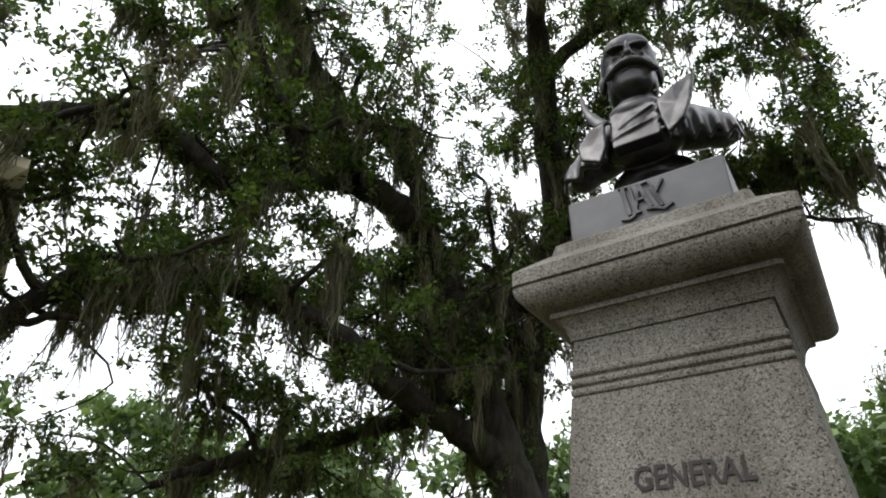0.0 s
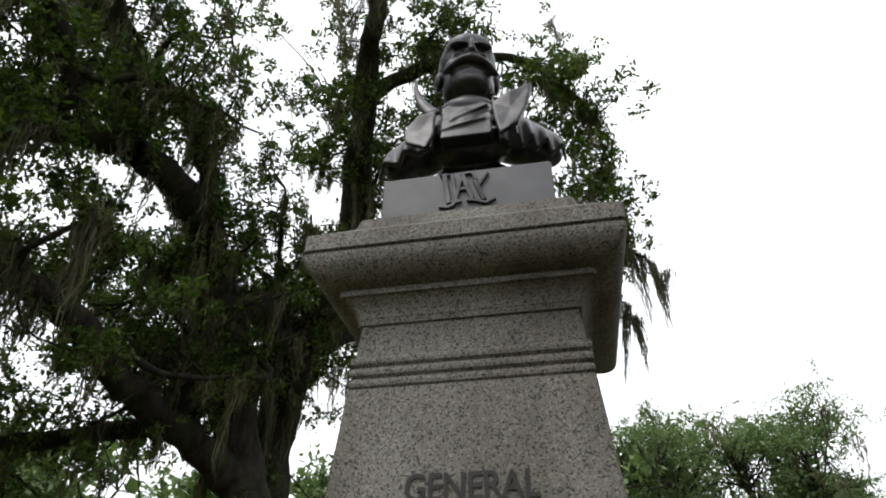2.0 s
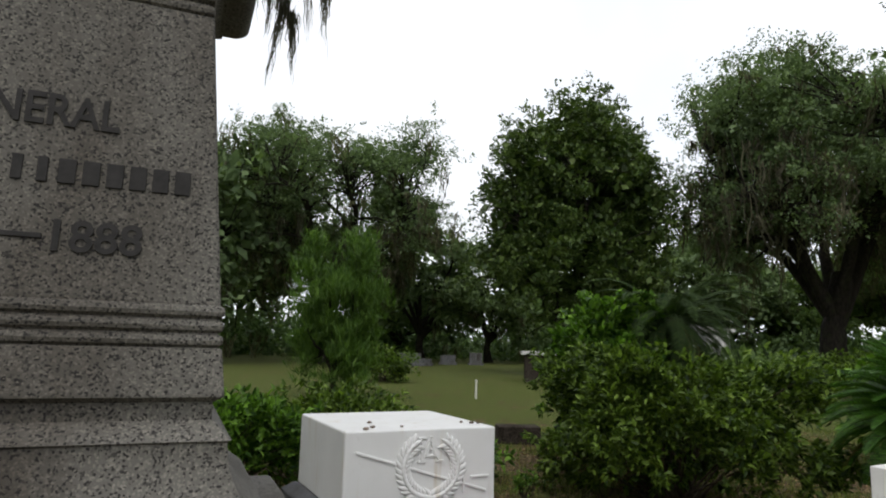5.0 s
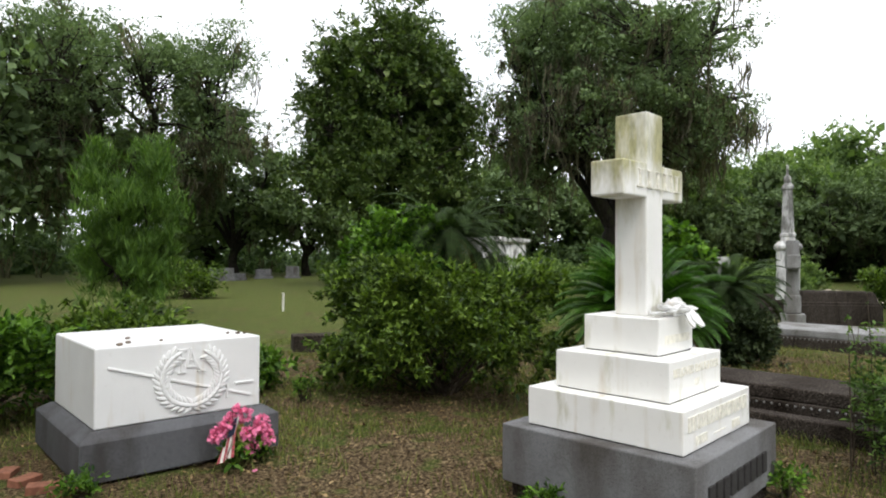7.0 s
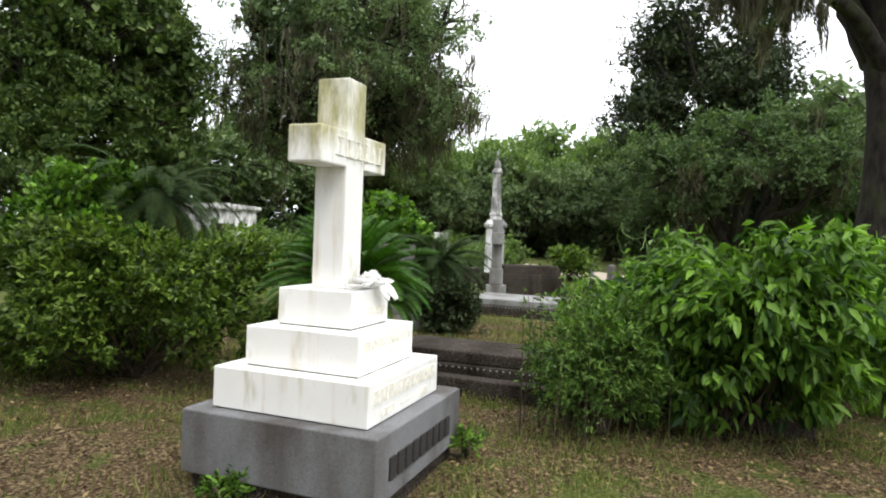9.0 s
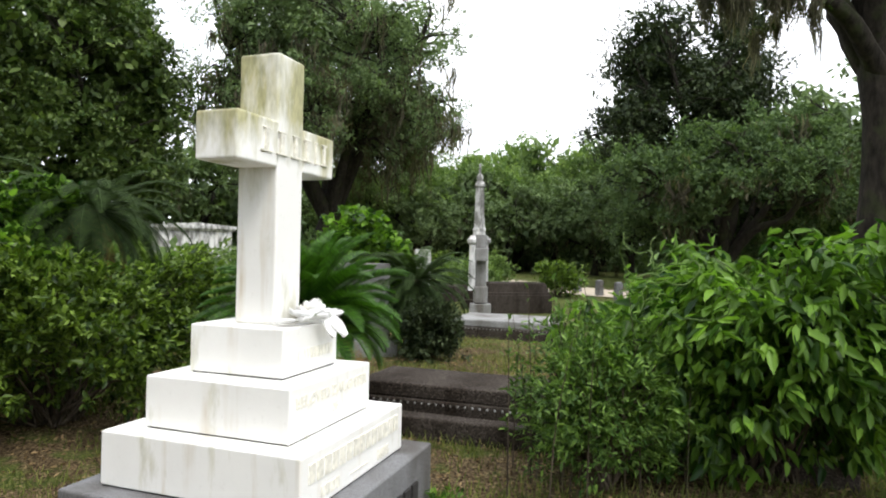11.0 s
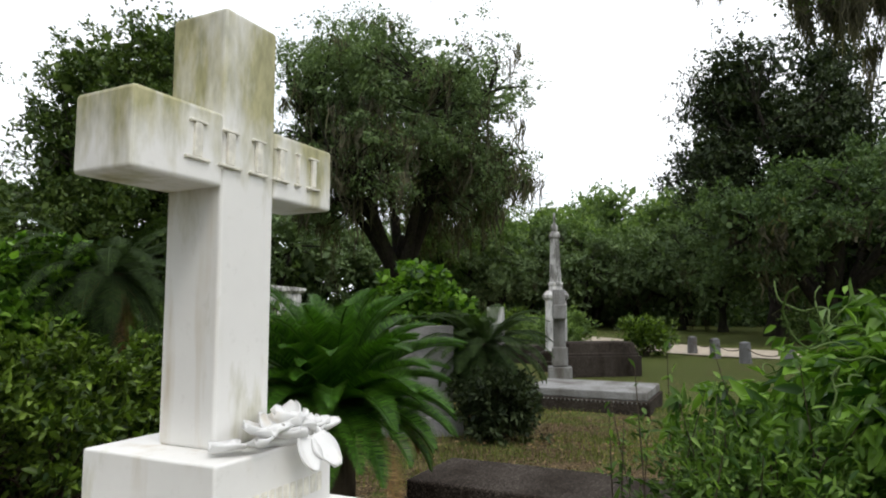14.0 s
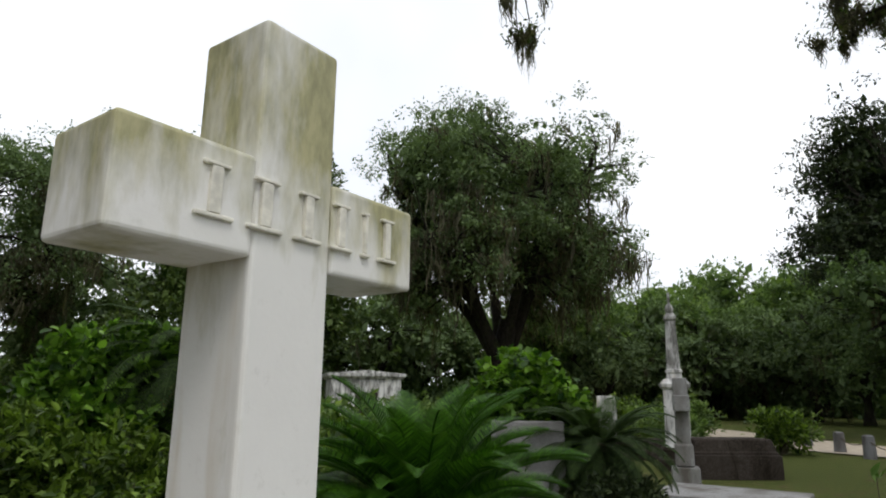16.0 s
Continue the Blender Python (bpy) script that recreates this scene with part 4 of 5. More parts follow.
# ---- marble tomb with the wreath ----
def build_box_tomb():
    t = thing("box_tomb", 1.458, 5.584, 0, "white marble box tomb with carved wreath on grey granite plinth", "tomb", rz=-3.7)
    part("plinth", square_like(-0.735, 0.735, -0.715, 0.715, [(0.0, 0.03), (0.0, 0.29), (0.0, 0.30), (0.012, 0.313), (0.085, 0.362)]), M_GREY2, t, "dark grey granite plinth with sloped top")
    part("footing", block(-0.66, 0.66, -0.65, 0.65, -0.1, 0.03, 0.01), M_DARK, t)
    body = part("body", block(-0.62, 0.62, -0.606, 0.606, 0.363, 0.936, 0.014, 2, 0.002), M_MARBLE2, t, "white marble body")
    y = -0.606
    # wreath of two leafy branches
    cx, cz, R = 0.06, 0.655, 0.225
    rng = np.random.default_rng(3)
    for s in (-1, 1):
        for k in range(15):
            u = k / 14
            a = -math.pi / 2 + s * (0.12 + u * 2.45)
            for q in (-1, 0, 1):
                bm = bmesh.new()
                bmesh.ops.create_icosphere(bm, subdivisions=2, radius=1.0)
                for v in bm.verts:
                    x = v.co.x
                    v.co = Vector((x * 0.05, v.co.y * 0.016, v.co.z * 0.021 * (1 - 0.65 * max(0, x))))
                rr = R + q * 0.034 + rng.uniform(-0.004, 0.004)
                ob = part("wreath_leaf", bm, M_MARBLE2, body, smooth=True)
                ob.matrix_basis = pose(cx + rr * math.cos(a), y - 0.006 - 0.006 * (q == 0), cz + rr * math.sin(a) * 0.94, 0, -math.degrees(a + s * (1.57 - q * 0.75)) , 0)
    # sword across the face
    bm = box(bmesh.new(), -0.56, 0.56, -0.008, 0.008, -0.010, 0.010, 0.005)
    sw = part("sword", bm, M_MARBLE2, body)
    sw.matrix_basis = pose(0.0, y - 0.004, 0.625, 0, 17, 0)
    part("hilt", box(bmesh.new(), 0.40, 0.56, y - 0.012, y + 0.002, 0.56, 0.577, 0.004), M_MARBLE2, body)
    part("hilt", box(bmesh.new(), 0.33, 0.348, y - 0.012, y + 0.002, 0.46, 0.575, 0.004), M_MARBLE2, body)
    for x0, z0, x1, z1 in ((-0.02, 0.70, -0.02, 0.87), (0.02, 0.73, 0.055, 0.88), (0.09, 0.73, 0.055, 0.88), (0.03, 0.79, 0.08, 0.79), (0.08, 0.78, 0.13, 0.70), (-0.05, 0.70, 0.01, 0.70), (0.10, 0.7, 0.16, 0.7), (0.03, 0.74, 0.11, 0.74), (-0.05, 0.87, 0.02, 0.87)):
        L = math.hypot(x1 - x0, z1 - z0)
        bm = box(bmesh.new(), 0, L, -0.007, 0.007, -0.008, 0.008, 0.003)
        part("monogram_stroke", bm, M_MARBLE2, body).matrix_basis = pose(x0, y - 0.003, z0, 0, -math.degrees(math.atan2(z1 - z0, x1 - x0)), 0)


def square_like(x0, x1, y0, y1, rows):
    bm = bmesh.new()
    rings = []
    for inset, z in rows:
        rings.append([bm.verts.new(p) for p in ((x0 + inset, y0 + inset, z), (x1 - inset, y0 + inset, z), (x1 - inset, y1 - inset, z), (x0 + inset, y1 - inset, z))])
    for a, b in zip(rings, rings[1:]):
        for i in range(4):
            bm.faces.new((a[i], a[(i + 1) % 4], b[(i + 1) % 4], b[i]))
    bm.faces.new(rings[0])
    bm.faces.new(rings[-1])
    return bm


build_box_tomb()
for k, (x, y, s) in enumerate(((0.98, 5.03, 0.018), (1.07, 5.12, 0.016), (1.16, 5.38, 0.015), (1.30, 5.09, 0.012), (1.95, 5.12, 0.016), (2.0, 5.1, 0.012), (1.9, 5.2, 0.012))):
    rock("pebble", x, y + 0.03, 0.9365, s * 1.4, s, s * 0.7, M_PEBBLE, "small dark pebble lying on the white tomb", k)


def build_flowers():
    rng = np.random.default_rng(8)
    t = thing("flower_bunch", 1.72, 4.70, 0, "bunch of pink and green artificial flowers by the tomb", "flowers")
    heads = [(-0.17, 0.30, 0), (-0.12, 0.34, 0), (-0.04, 0.40, 0), (0.02, 0.38, 0), (0.12, 0.28, 0), (0.17, 0.24, 0), (0.2, 0.18, 0), (0.09, 0.12, 0), (-0.2, 0.26, 0), (0.0, 0.26, 1), (0.05, 0.19, 1), (-0.05, 0.27, 1), (0.03, 0.25, 0), (0.15, 0.31, 0)]
    for x, z, kind in heads:
        n = 60
        v = rng.standard_normal((n, 3))
        v /= np.linalg.norm(v, axis=1)[:, None]
        C = v * 0.028
        me = leaf_mesh("flower_head", C, 0.042, rng, 0, 0.9, True, v * 1.5)
        ob = part("flower_head", me, M_YELLOWGREEN if kind else M_PINK, t)
        ob.matrix_basis = pose(x, rng.uniform(-0.07, 0.05) - 0.05, z)
    n = 90
    C = np.stack([rng.uniform(-0.18, 0.24, n), rng.uniform(-0.12, 0.06, n), rng.uniform(0.03, 0.2, n)], 1)
    part("leaf_bunch", leaf_mesh("leaf_bunch", C, 0.09, rng, 0.2, 0.5, True), M_BRIGHT, t, kind="stuff")
    V, Q = tubes([np.array([(0, 0, 0, 0.004), (x * 0.5, 0, z * 0.5, 0.004), (x, -0.03, z, 0.003)]) for x, z, k in heads], 5)
    part("stem_tangle", array_mesh("stem_tangle", V, Q), M_SHRUB, t, kind="stuff")
    # small cloth flag on a stick
    f = thing("small_flag", 1.60, 4.64, 0, "small faded striped cloth flag drooping on its stick", "flag")
    V, Q = tubes([np.array([(0.03, 0, 0.0, 0.004), (0.03, 0, 0.2, 0.004), (0.04, 0, 0.43, 0.004)])], 6)
    part("stick", array_mesh("stick", V, Q), M_TWIG, f)
    top, bot = np.array([0.045, -0.02, 0.38]), np.array([-0.06, -0.05, 0.08])
    side = np.array([0.115, 0.0, 0.03])
    for k in range(7):
        a, b = k / 7, (k + 1) / 7
        rows = []
        for u in np.linspace(0, 1, 9):
            p = top + (bot - top) * u
            for q in (a, b):
                s = side * (q - 0.35) * (0.55 + 0.5 * u)
                rows.append(p + s + np.array([0, -0.012 * math.sin(q * 9 + u * 5), 0]))
        idx = np.arange(8)[:, None] * 2 + np.array([[0, 1, 3, 2]])
        part("stripe", array_mesh("stripe", rows, idx), M_WHITE if k % 2 else M_RED, f)
    rows = []
    for u in np.linspace(0, 0.42, 5):
        p = top + (bot - top) * u
        for q in (0.0, 0.62):
            s = side * (q - 0.35) * (0.55 + 0.5 * u)
            rows.append(p + s + np.array([0, -0.018, 0]))
    part("canton", array_mesh("canton", rows, np.arange(4)[:, None] * 2 + np.array([[0, 1, 3, 2]])), M_NAVY, f)
    rock("petal_on_grass", 1.72, 4.45, 0.0, 0.022, 0.014, 0.010, M_PINK, "fallen pink petal on the grass", 3, "petal", "fallen petals")


build_flowers()
for k, (x, y, rz) in enumerate(((0.47, 5.35, 30), (0.52, 5.1, -20), (0.42, 5.62, 60), (0.60, 4.86, 10))):
    bm = block(-0.1, 0.1, -0.05, 0.05, -0.02, 0.05, 0.008, 2, 0.006, k)
    me = bpy.data.meshes.new("brick")
    bm.to_mesh(me)
    bm.free()
    me.materials.append(M_BRICK)
    tagged(new("loose_brick", me), "weathered red brick half sunk beside the tomb", "brick", "loose bricks").matrix_world = pose(x, y, 0.0, 4, 3, rz)

# stones and a slate piece left on the pedestal's ledge
bm = block(-0.2, 0.2, -0.08, 0.08, 0.0, 0.31, 0.02, 2, 0.01)
me = bpy.data.meshes.new("slate_block")
bm.to_mesh(me)
bm.free()
me.materials.append(M_SLATE)
tagged(new("slate_block", me), "rough dark slate block leaning at the pedestal base", "stone").matrix_world = pose(-1.27, 2.03, 1.042, 0, 3, -10)
for k, (x, y, s, mt, lb) in enumerate(((-1.26, 2.02, 0.026, M_WHITE, "pale pebble resting on the slate block"), (-1.19, 2.03, 0.024, M_SLATE, "dark pebble resting on the slate block"), (-1.12, 2.0, 0.026, M_BEIGE, "cream shell-like stone on the slate block"), (-1.095, 2.03, 0.02, M_BRICK, "orange brown pebble on the slate block"))):
    rock("pebble", x, y, 1.042 + 0.312 + 0.0524 * (-1.27 - x), s * 1.2, s, s * 0.8, mt, lb, 20 + k)


# ---- graves and stones further off ----
def ledger(name, x0, x1, y0, y1, h, label, mat, top, group="ledger tombs"):
    t = thing(name, (x0 + x1) / 2, (y0 + y1) / 2, 0, label, "ledger tomb", group)
    a, b = (x1 - x0) / 2, (y1 - y0) / 2
    part("kerb_base", block(-a, a, -b, b, -0.1, h * 0.6, 0.015, 2, 0.008), mat, t)
    part("slab", block(-a + 0.04, a - 0.04, -b + 0.04, b - 0.04, h * 0.6 + 0.001, h, 0.02, 2, 0.006), top, t)
    for k in range(int((y1 - y0) / 0.07)):
        bm = bmesh.new()
        bmesh.ops.create_icosphere(bm, subdivisions=1, radius=0.014)
        part("bead", bm, M_PALE, t, smooth=True).matrix_basis = pose(-a - 0.004, -b + 0.05 + 0.07 * k, h * 0.52)
    return t


ledger("ledger_tomb", 6.05, 6.95, 0.9, 3.15, 0.34, "low dark stone ledger tomb with beaded edge in grass", M_DARK, M_DARK)
# pale granite on this slab paints in the sky's sheen on its wet top
ledger("ledger_tomb", 12.0, 13.5, 2.2, 4.25, 0.34, "low grey ledger slab with a pale sheen-coloured top on a plinth", M_DARK, M_PALE)
ledger("ledger_tomb", 20.3, 21.8, 6.8, 7.9, 0.5, "low dark ledger tomb behind the white spire", M_DARK, M_DARK)
t = thing("grave_kerb", 5.75, 2.2, 0, "low dark stone kerb edging a grave plot", "kerb")
part("kerb_stone", block(-0.11, 0.11, -1.0, 1.0, -0.1, 0.15, 0.015, 2, 0.008), M_DARK, t)
part("kerb_stone", block(-0.11, 0.11, -3.2, -1.004, -0.1, 0.14, 0.015, 2, 0.008), M_DARK, t)


def build_grey_cross():
    t = thing("grey_cross", 16.45, 4.85, 0, "grey granite cross headstone on a square base", "grave cross", rz=18)
    part("base", block(-0.27, 0.27, -0.27, 0.27, -0.05, 0.29, 0.02), M_PALE, t)
    part("shaft", block(-0.14, 0.14, -0.14, 0.14, 0.29, 2.08, 0.02), M_PALE, t)
    part("arm", block(-0.50, -0.141, -0.15, 0.15, 1.40, 1.72, 0.02), M_PALE, t)
    part("arm", block(0.141, 0.50, -0.15, 0.15, 1.40, 1.72, 0.02), M_PALE, t)
    part("collar", block(-0.18, 0.18, -0.18, 0.18, 0.291, 0.75, 0.05), M_PALE, t)


build_grey_cross()


def build_spire():
    t = thing("spire_monument", 18.85, 5.62, 0, "slender white marble spire monument with dark lichen stains", "monument", rz=20)
    part("base", square_profile([(0.48, -0.05), (0.48, 0.22), (0.40, 0.25), (0.40, 0.45), (0.33, 0.5)]), M_DARK, t)
    part("pedestal", square_profile([(0.30, 0.50), (0.28, 0.58), (0.27, 1.85), (0.33, 1.92), (0.34, 2.0), (0.24, 2.12)]), M_OLD, t)
    part("shaft", square_profile([(0.18, 2.12), (0.17, 2.25), (0.19, 2.27), (0.19, 2.33), (0.155, 2.36), (0.115, 3.55), (0.15, 3.60), (0.15, 3.66), (0.09, 3.75)]), M_OLD, t)
    bm = bmesh.new()
    bmesh.ops.create_uvsphere(bm, u_segments=12, v_segments=8, radius=0.10)
    for v in bm.verts:
        v.co = Vector((v.co.x, v.co.y, v.co.z * 1.5 + 3.85))
    part("finial", bm, M_OLD, t, smooth=True)
    part("finial_cross", block(-0.03, 0.03, -0.03, 0.03, 3.97, 4.28, 0.01), M_OLD, t)
    part("finial_cross", block(-0.1, 0.1, -0.028, 0.028, 4.10, 4.16, 0.01), M_OLD, t)


build_spire()

t = thing("sarcophagus", 17.95, 4.35, 0, "dark weathered stone sarcophagus with a sloped lid", "tomb", rz=-53)
part("body", block(-0.98, 0.98, -0.5, 0.5, -0.05, 0.48, 0.02, 2, 0.008), M_DARK, t)
part("lid", square_like(-0.92, 0.92, -0.46, 0.46, [(0, 0.481), (0, 0.53), (0.03, 0.56), (0.08, 0.78), (0.12, 0.81)]), M_DARK, t)


def headstone(x, y, w, d, h, rz, mat, label, base=0.22):
    t = thing("headstone", x, y, 0, label, "headstone", "headstones", rz)
    part("base", block(-w / 2 - 0.12, w / 2 + 0.12, -d / 2 - 0.1, d / 2 + 0.1, -0.05, base, 0.02), mat, t)
    part("stone", block(-w / 2, w / 2, -d / 2, d / 2, base + 0.001, h, 0.015), mat, t)
    return t


headstone(9.4, 4.75, 0.85, 0.28, 1.40, -58, M_PALE, "plain grey granite headstone half hidden by vines")
headstone(21.7, 8.5, 0.5, 0.5, 1.7, 10, M_OLD, "old stained stone post marker among shrubs", 0.4)
for x, y, w, h in ((20.5, 42.0, 1.6, 1.1), (22.2, 42.6, 0.8, 0.6), (18.6, 43.5, 0.9, 0.7), (25.5, 45.0, 1.2, 0.9), (27.5, 44, 1.0, 1.2), (16.5, 44.5, 0.7, 0.8)):
    headstone(x, y, w, 0.3, h * 0.8, -25, M_GREY, "distant grey headstone at the edge of the lawn", 0.15)
t = thing("table_tomb", 18.1, 23.9, 0, "pale stone slab tomb with dark sides on the lawn", "tomb", rz=-35)
part("slab", block(-1.1, 1.1, -0.55, 0.55, 1.2, 1.36, 0.02), M_OLD, t)
part("body", block(-0.95, 0.95, -0.42, 0.42, -0.05, 1.199, 0.02), M_DARK, t)
t = thing("ground_marker", 5.7, 9.5, 0, "low dark stone grave marker in the grass", "grave marker", rz=-25)
part("stone", block(-0.35, 0.35, -0.2, 0.2, -0.05, 0.26, 0.02, 2, 0.008), M_DARK, t)
t = thing("white_stake", 9.78, 16.98, 0, "thin white marker stake standing in the lawn", "stake")
V, Q = tubes([np.array([(0, 0, -0.05, 0.035), (0, 0, 0.3, 0.035), (0.01, 0, 0.52, 0.033)])], 8)
part("post", array_mesh("post", V, Q), M_WHITE, t)
part("cap", block(-0.04, 0.04, -0.04, 0.04, 0.521, 0.54, 0.006), M_WHITE, t)


def build_mausoleum(name, x, y, w, d, h, rz, mat, label, pitch):
    t = thing(name, x, y, 0, label, "mausoleum", "", rz)
    part("body", block(-w / 2, w / 2, -d / 2, d / 2, -0.05, h, 0.02), mat, t)
    part("cornice", square_like(-w / 2 - 0.18, w / 2 + 0.18, -d / 2 - 0.18, d / 2 + 0.18, [(0.12, h + 0.001), (0.0, h + 0.12), (0.0, h + 0.24)]), mat, t)
    bm = bmesh.new()
    z = h + 0.241
    a, b = w / 2 + 0.12, d / 2 + 0.12
    v = [bm.verts.new(p) for p in ((-a, -b, z), (a, -b, z), (a, b, z), (-a, b, z), (0, -b, z + pitch), (0, b, z + pitch))]
    for f in ((0, 1, 4), (2, 3, 5), (1, 2, 5, 4), (3, 0, 4, 5), (0, 3, 2, 1)):
        bm.faces.new([v[i] for i in f])
    part("roof", bm, mat, t)
    part("door", block(-0.5, 0.5, -d / 2 - 0.03, -d / 2 - 0.002, 0.1, 2.0 if h > 3 else h * 0.75, 0.01), M_DARK, t)
    return t


build_mausoleum("white_vault", 24.6, 21.2, 3.1, 2.6, 2.35, -40, M_OLD, "low white stone burial vault with flat-pitched roof", 0.14)
build_mausoleum("limestone_mausoleum", -9.4, 2.62, 2.6, 3.0, 5.7, 60, M_BEIGE, "beige limestone mausoleum with a gabled roof", 0.75)

# bollards with chain along the lane
BOL = [(29.1, 4.0), (26.8, 2.85), (25.2, 2.0), (23.0, 1.05), (20.9, 0.0)]
for x, y in BOL:
    t = thing("stone_bollard", x, y, 0, "short grey stone bollard beside the lane", "bollard", "bollards along the lane")
    bm = bmesh.new()
    bmesh.ops.create_cone(bm, cap_ends=True, segments=16, radius1=0.18, radius2=0.155, depth=0.6)
    bmesh.ops.translate(bm, verts=bm.verts, vec=(0, 0, 0.27))
    part("post", bm, M_GREY, t)
    bm = bmesh.new()
    bmesh.ops.create_uvsphere(bm, u_segments=16, v_segments=8, radius=0.158)
    for v in bm.verts:
        v.co = Vector((v.co.x, v.co.y, max(0, v.co.z) * 0.5 + 0.571))
    part("cap", bm, M_GREY, t, smooth=True)
for (ax, ay), (bx, by) in zip(BOL, BOL[1:]):
    P = [((ax + (bx - ax) * u), (ay + (by - ay) * u), 0.48 - 0.18 * 4 * u * (1 - u), 0.015) for u in np.linspace(0.06, 0.94, 12)]
    V, Q = tubes([np.array(P)], 5)
    me = array_mesh("chain", V, Q)
    me.materials.append(M_TWIG)
    tagged(new("chain", me), "rusty chain hanging between two stone bollards", "chain", "chains along the lane")


# ---- the great oak behind the bust ----
def build_oak():
    rng = np.random.default_rng(21)
    t = thing("live_oak", 0, 0, 0, "huge live oak with mossy limbs and grey hanging moss", "tree", "trees")
    limbs = [
        ("trunk", [(-4.3, 11.3, -0.3, 0.95), (-4.45, 11.1, 1.5, 0.56), (-4.62, 10.85, 3.63, 0.41), (-4.87, 10.66, 4.56, 0.36), (-5.22, 10.29, 6.39, 0.3), (-5.55, 9.35, 7.79, 0.27), (-5.79, 8.3, 8.29, 0.25), (-6.18, 7.38, 8.37, 0.23)]),
        ("trunk", [(-4.7, 12, -0.3, 0.8), (-4.75, 11.95, 2, 0.52), (-4.79, 11.94, 3.82, 0.42), (-4.73, 11.75, 5.46, 0.38), (-4.28, 11.43, 7.16, 0.32), (-3.57, 11.03, 8.63, 0.3), (-3.21, 9.62, 10.23, 0.26), (-2.92, 8.35, 11.52, 0.2), (-2.57, 7.31, 12.35, 0.15)]),
        ("limb", [(-6.18, 7.38, 8.37, 0.22), (-6.75, 6.61, 8.02, 0.2), (-7.27, 5.74, 7.5, 0.18), (-7.44, 4.7, 7.69, 0.17), (-7.64, 3.68, 7.32, 0.15), (-8.03, 2.65, 6.54, 0.12)]),
        ("limb", [(-6.18, 7.38, 8.37, 0.18), (-6.27, 7, 9.3, 0.15), (-6.45, 6.38, 10.26, 0.12), (-6.73, 5.64, 11.23, 0.09), (-6.85, 5.02, 12.12, 0.06)]),
        ("limb", [(-4.75, 10.75, 4.2, 0.32), (-5.41, 9.72, 4.67, 0.23), (-5.89, 8.62, 5.06, 0.21), (-6.26, 7.63, 5.56, 0.2), (-6.62, 6.66, 5.77, 0.19), (-6.9, 5.8, 5.74, 0.18), (-7.34, 5.08, 5.55, 0.17), (-7.72, 4.4, 5.23, 0.15), (-7.88, 3.9, 4.73, 0.12), (-8.06, 3.49, 4.2, 0.08)]),
        ("limb", [(-5.55, 9.35, 7.79, 0.25), (-5.66, 8.77, 9.02, 0.19), (-6.02, 8.1, 9.97, 0.16), (-6.73, 7.3, 10.51, 0.13), (-7.1, 6.5, 11.13, 0.1), (-7.23, 5.53, 12.02, 0.06)]),
        ("limb", [(-6.89, 6.51, 7.99, 0.16), (-6.45, 6.13, 8.41, 0.15), (-6.35, 5.41, 8.77, 0.13), (-6.23, 4.75, 9.02, 0.11), (-5.76, 3.93, 9.52, 0.07)]),
        ("limb", [(-5.35, 9.6, 4.95, 0.16), (-5.57, 9.59, 5.74, 0.13), (-5.76, 9.6, 6.4, 0.08)]),
        ("limb", [(-5.36, 9.61, 5, 0.16), (-5.14, 10.09, 5.59, 0.16), (-4.84, 10.45, 6.38, 0.14)]),
        ("limb", [(-4.9, 11.2, 6.1, 0.2), (-4.61, 11.02, 7.29, 0.14), (-4.99, 10.66, 8.1, 0.09)]),
        ("limb", [(-3.57, 11.03, 8.63, 0.2), (-1.57, 10.44, 8.89, 0.13), (0.04, 10.2, 8.72, 0.09), (1.17, 10.23, 8.34, 0.05), (1.78, 10.05, 8.01, 0.032), (2.15, 9.95, 7.45, 0.016)]),
        ("limb", [(-0.2, 10.25, 8.75, 0.05), (0.5, 10.6, 7.85, 0.04), (1.11, 10.74, 7.55, 0.032), (1.53, 10.47, 7.23, 0.022), (1.68, 10.5, 6.95, 0.012)]),
        ("limb", [(-3, 8.8, 10.9, 0.16), (-1.5, 8.8, 11.8, 0.12), (0.03, 8.72, 11.6, 0.08), (1.2, 9.1, 10.6, 0.05), (1.5, 9.5, 9.8, 0.03)]),
        ("limb", [(-5, 10.5, 5.6, 0.2), (-6.4, 10.3, 5.1, 0.16), (-7.4, 9, 4.4, 0.13), (-7.9, 7.5, 3.8, 0.1), (-8.3, 6.5, 3.3, 0.06)]),
        ("limb", [(-4.8, 11.7, 4.9, 0.25), (-6.3, 12.6, 6.4, 0.2), (-8, 12.7, 7.8, 0.15), (-9.8, 11.9, 8.8, 0.08)]),
        ("limb", [(-4.4, 11.5, 6.9, 0.22), (-3.4, 13.3, 8.3, 0.17), (-2.2, 14.9, 9.5, 0.09)]),
    ]
    nodes, paths = [], []
    for name, pts in limbs:
        p = smooth_path(pts, 6)
        p[:, :3] += rng.standard_normal((len(p), 3)) * 0.025
        V, Q = tubes([p], 12, 0.07, rng)
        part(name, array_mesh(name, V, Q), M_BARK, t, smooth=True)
        paths.append(p)
        nodes.append(p[len(p) // 3:])
    main = np.vstack(nodes)
    # crooked side boughs that leave the limbs, rise and fork
    boughs = []
    open_side = lambda c: (c[0] > 0.6 and c[2] < 8.0) or c[0] > 1.5 or (c[0] > -2.6 and c[2] < 8.2) or c[2] < 3.7
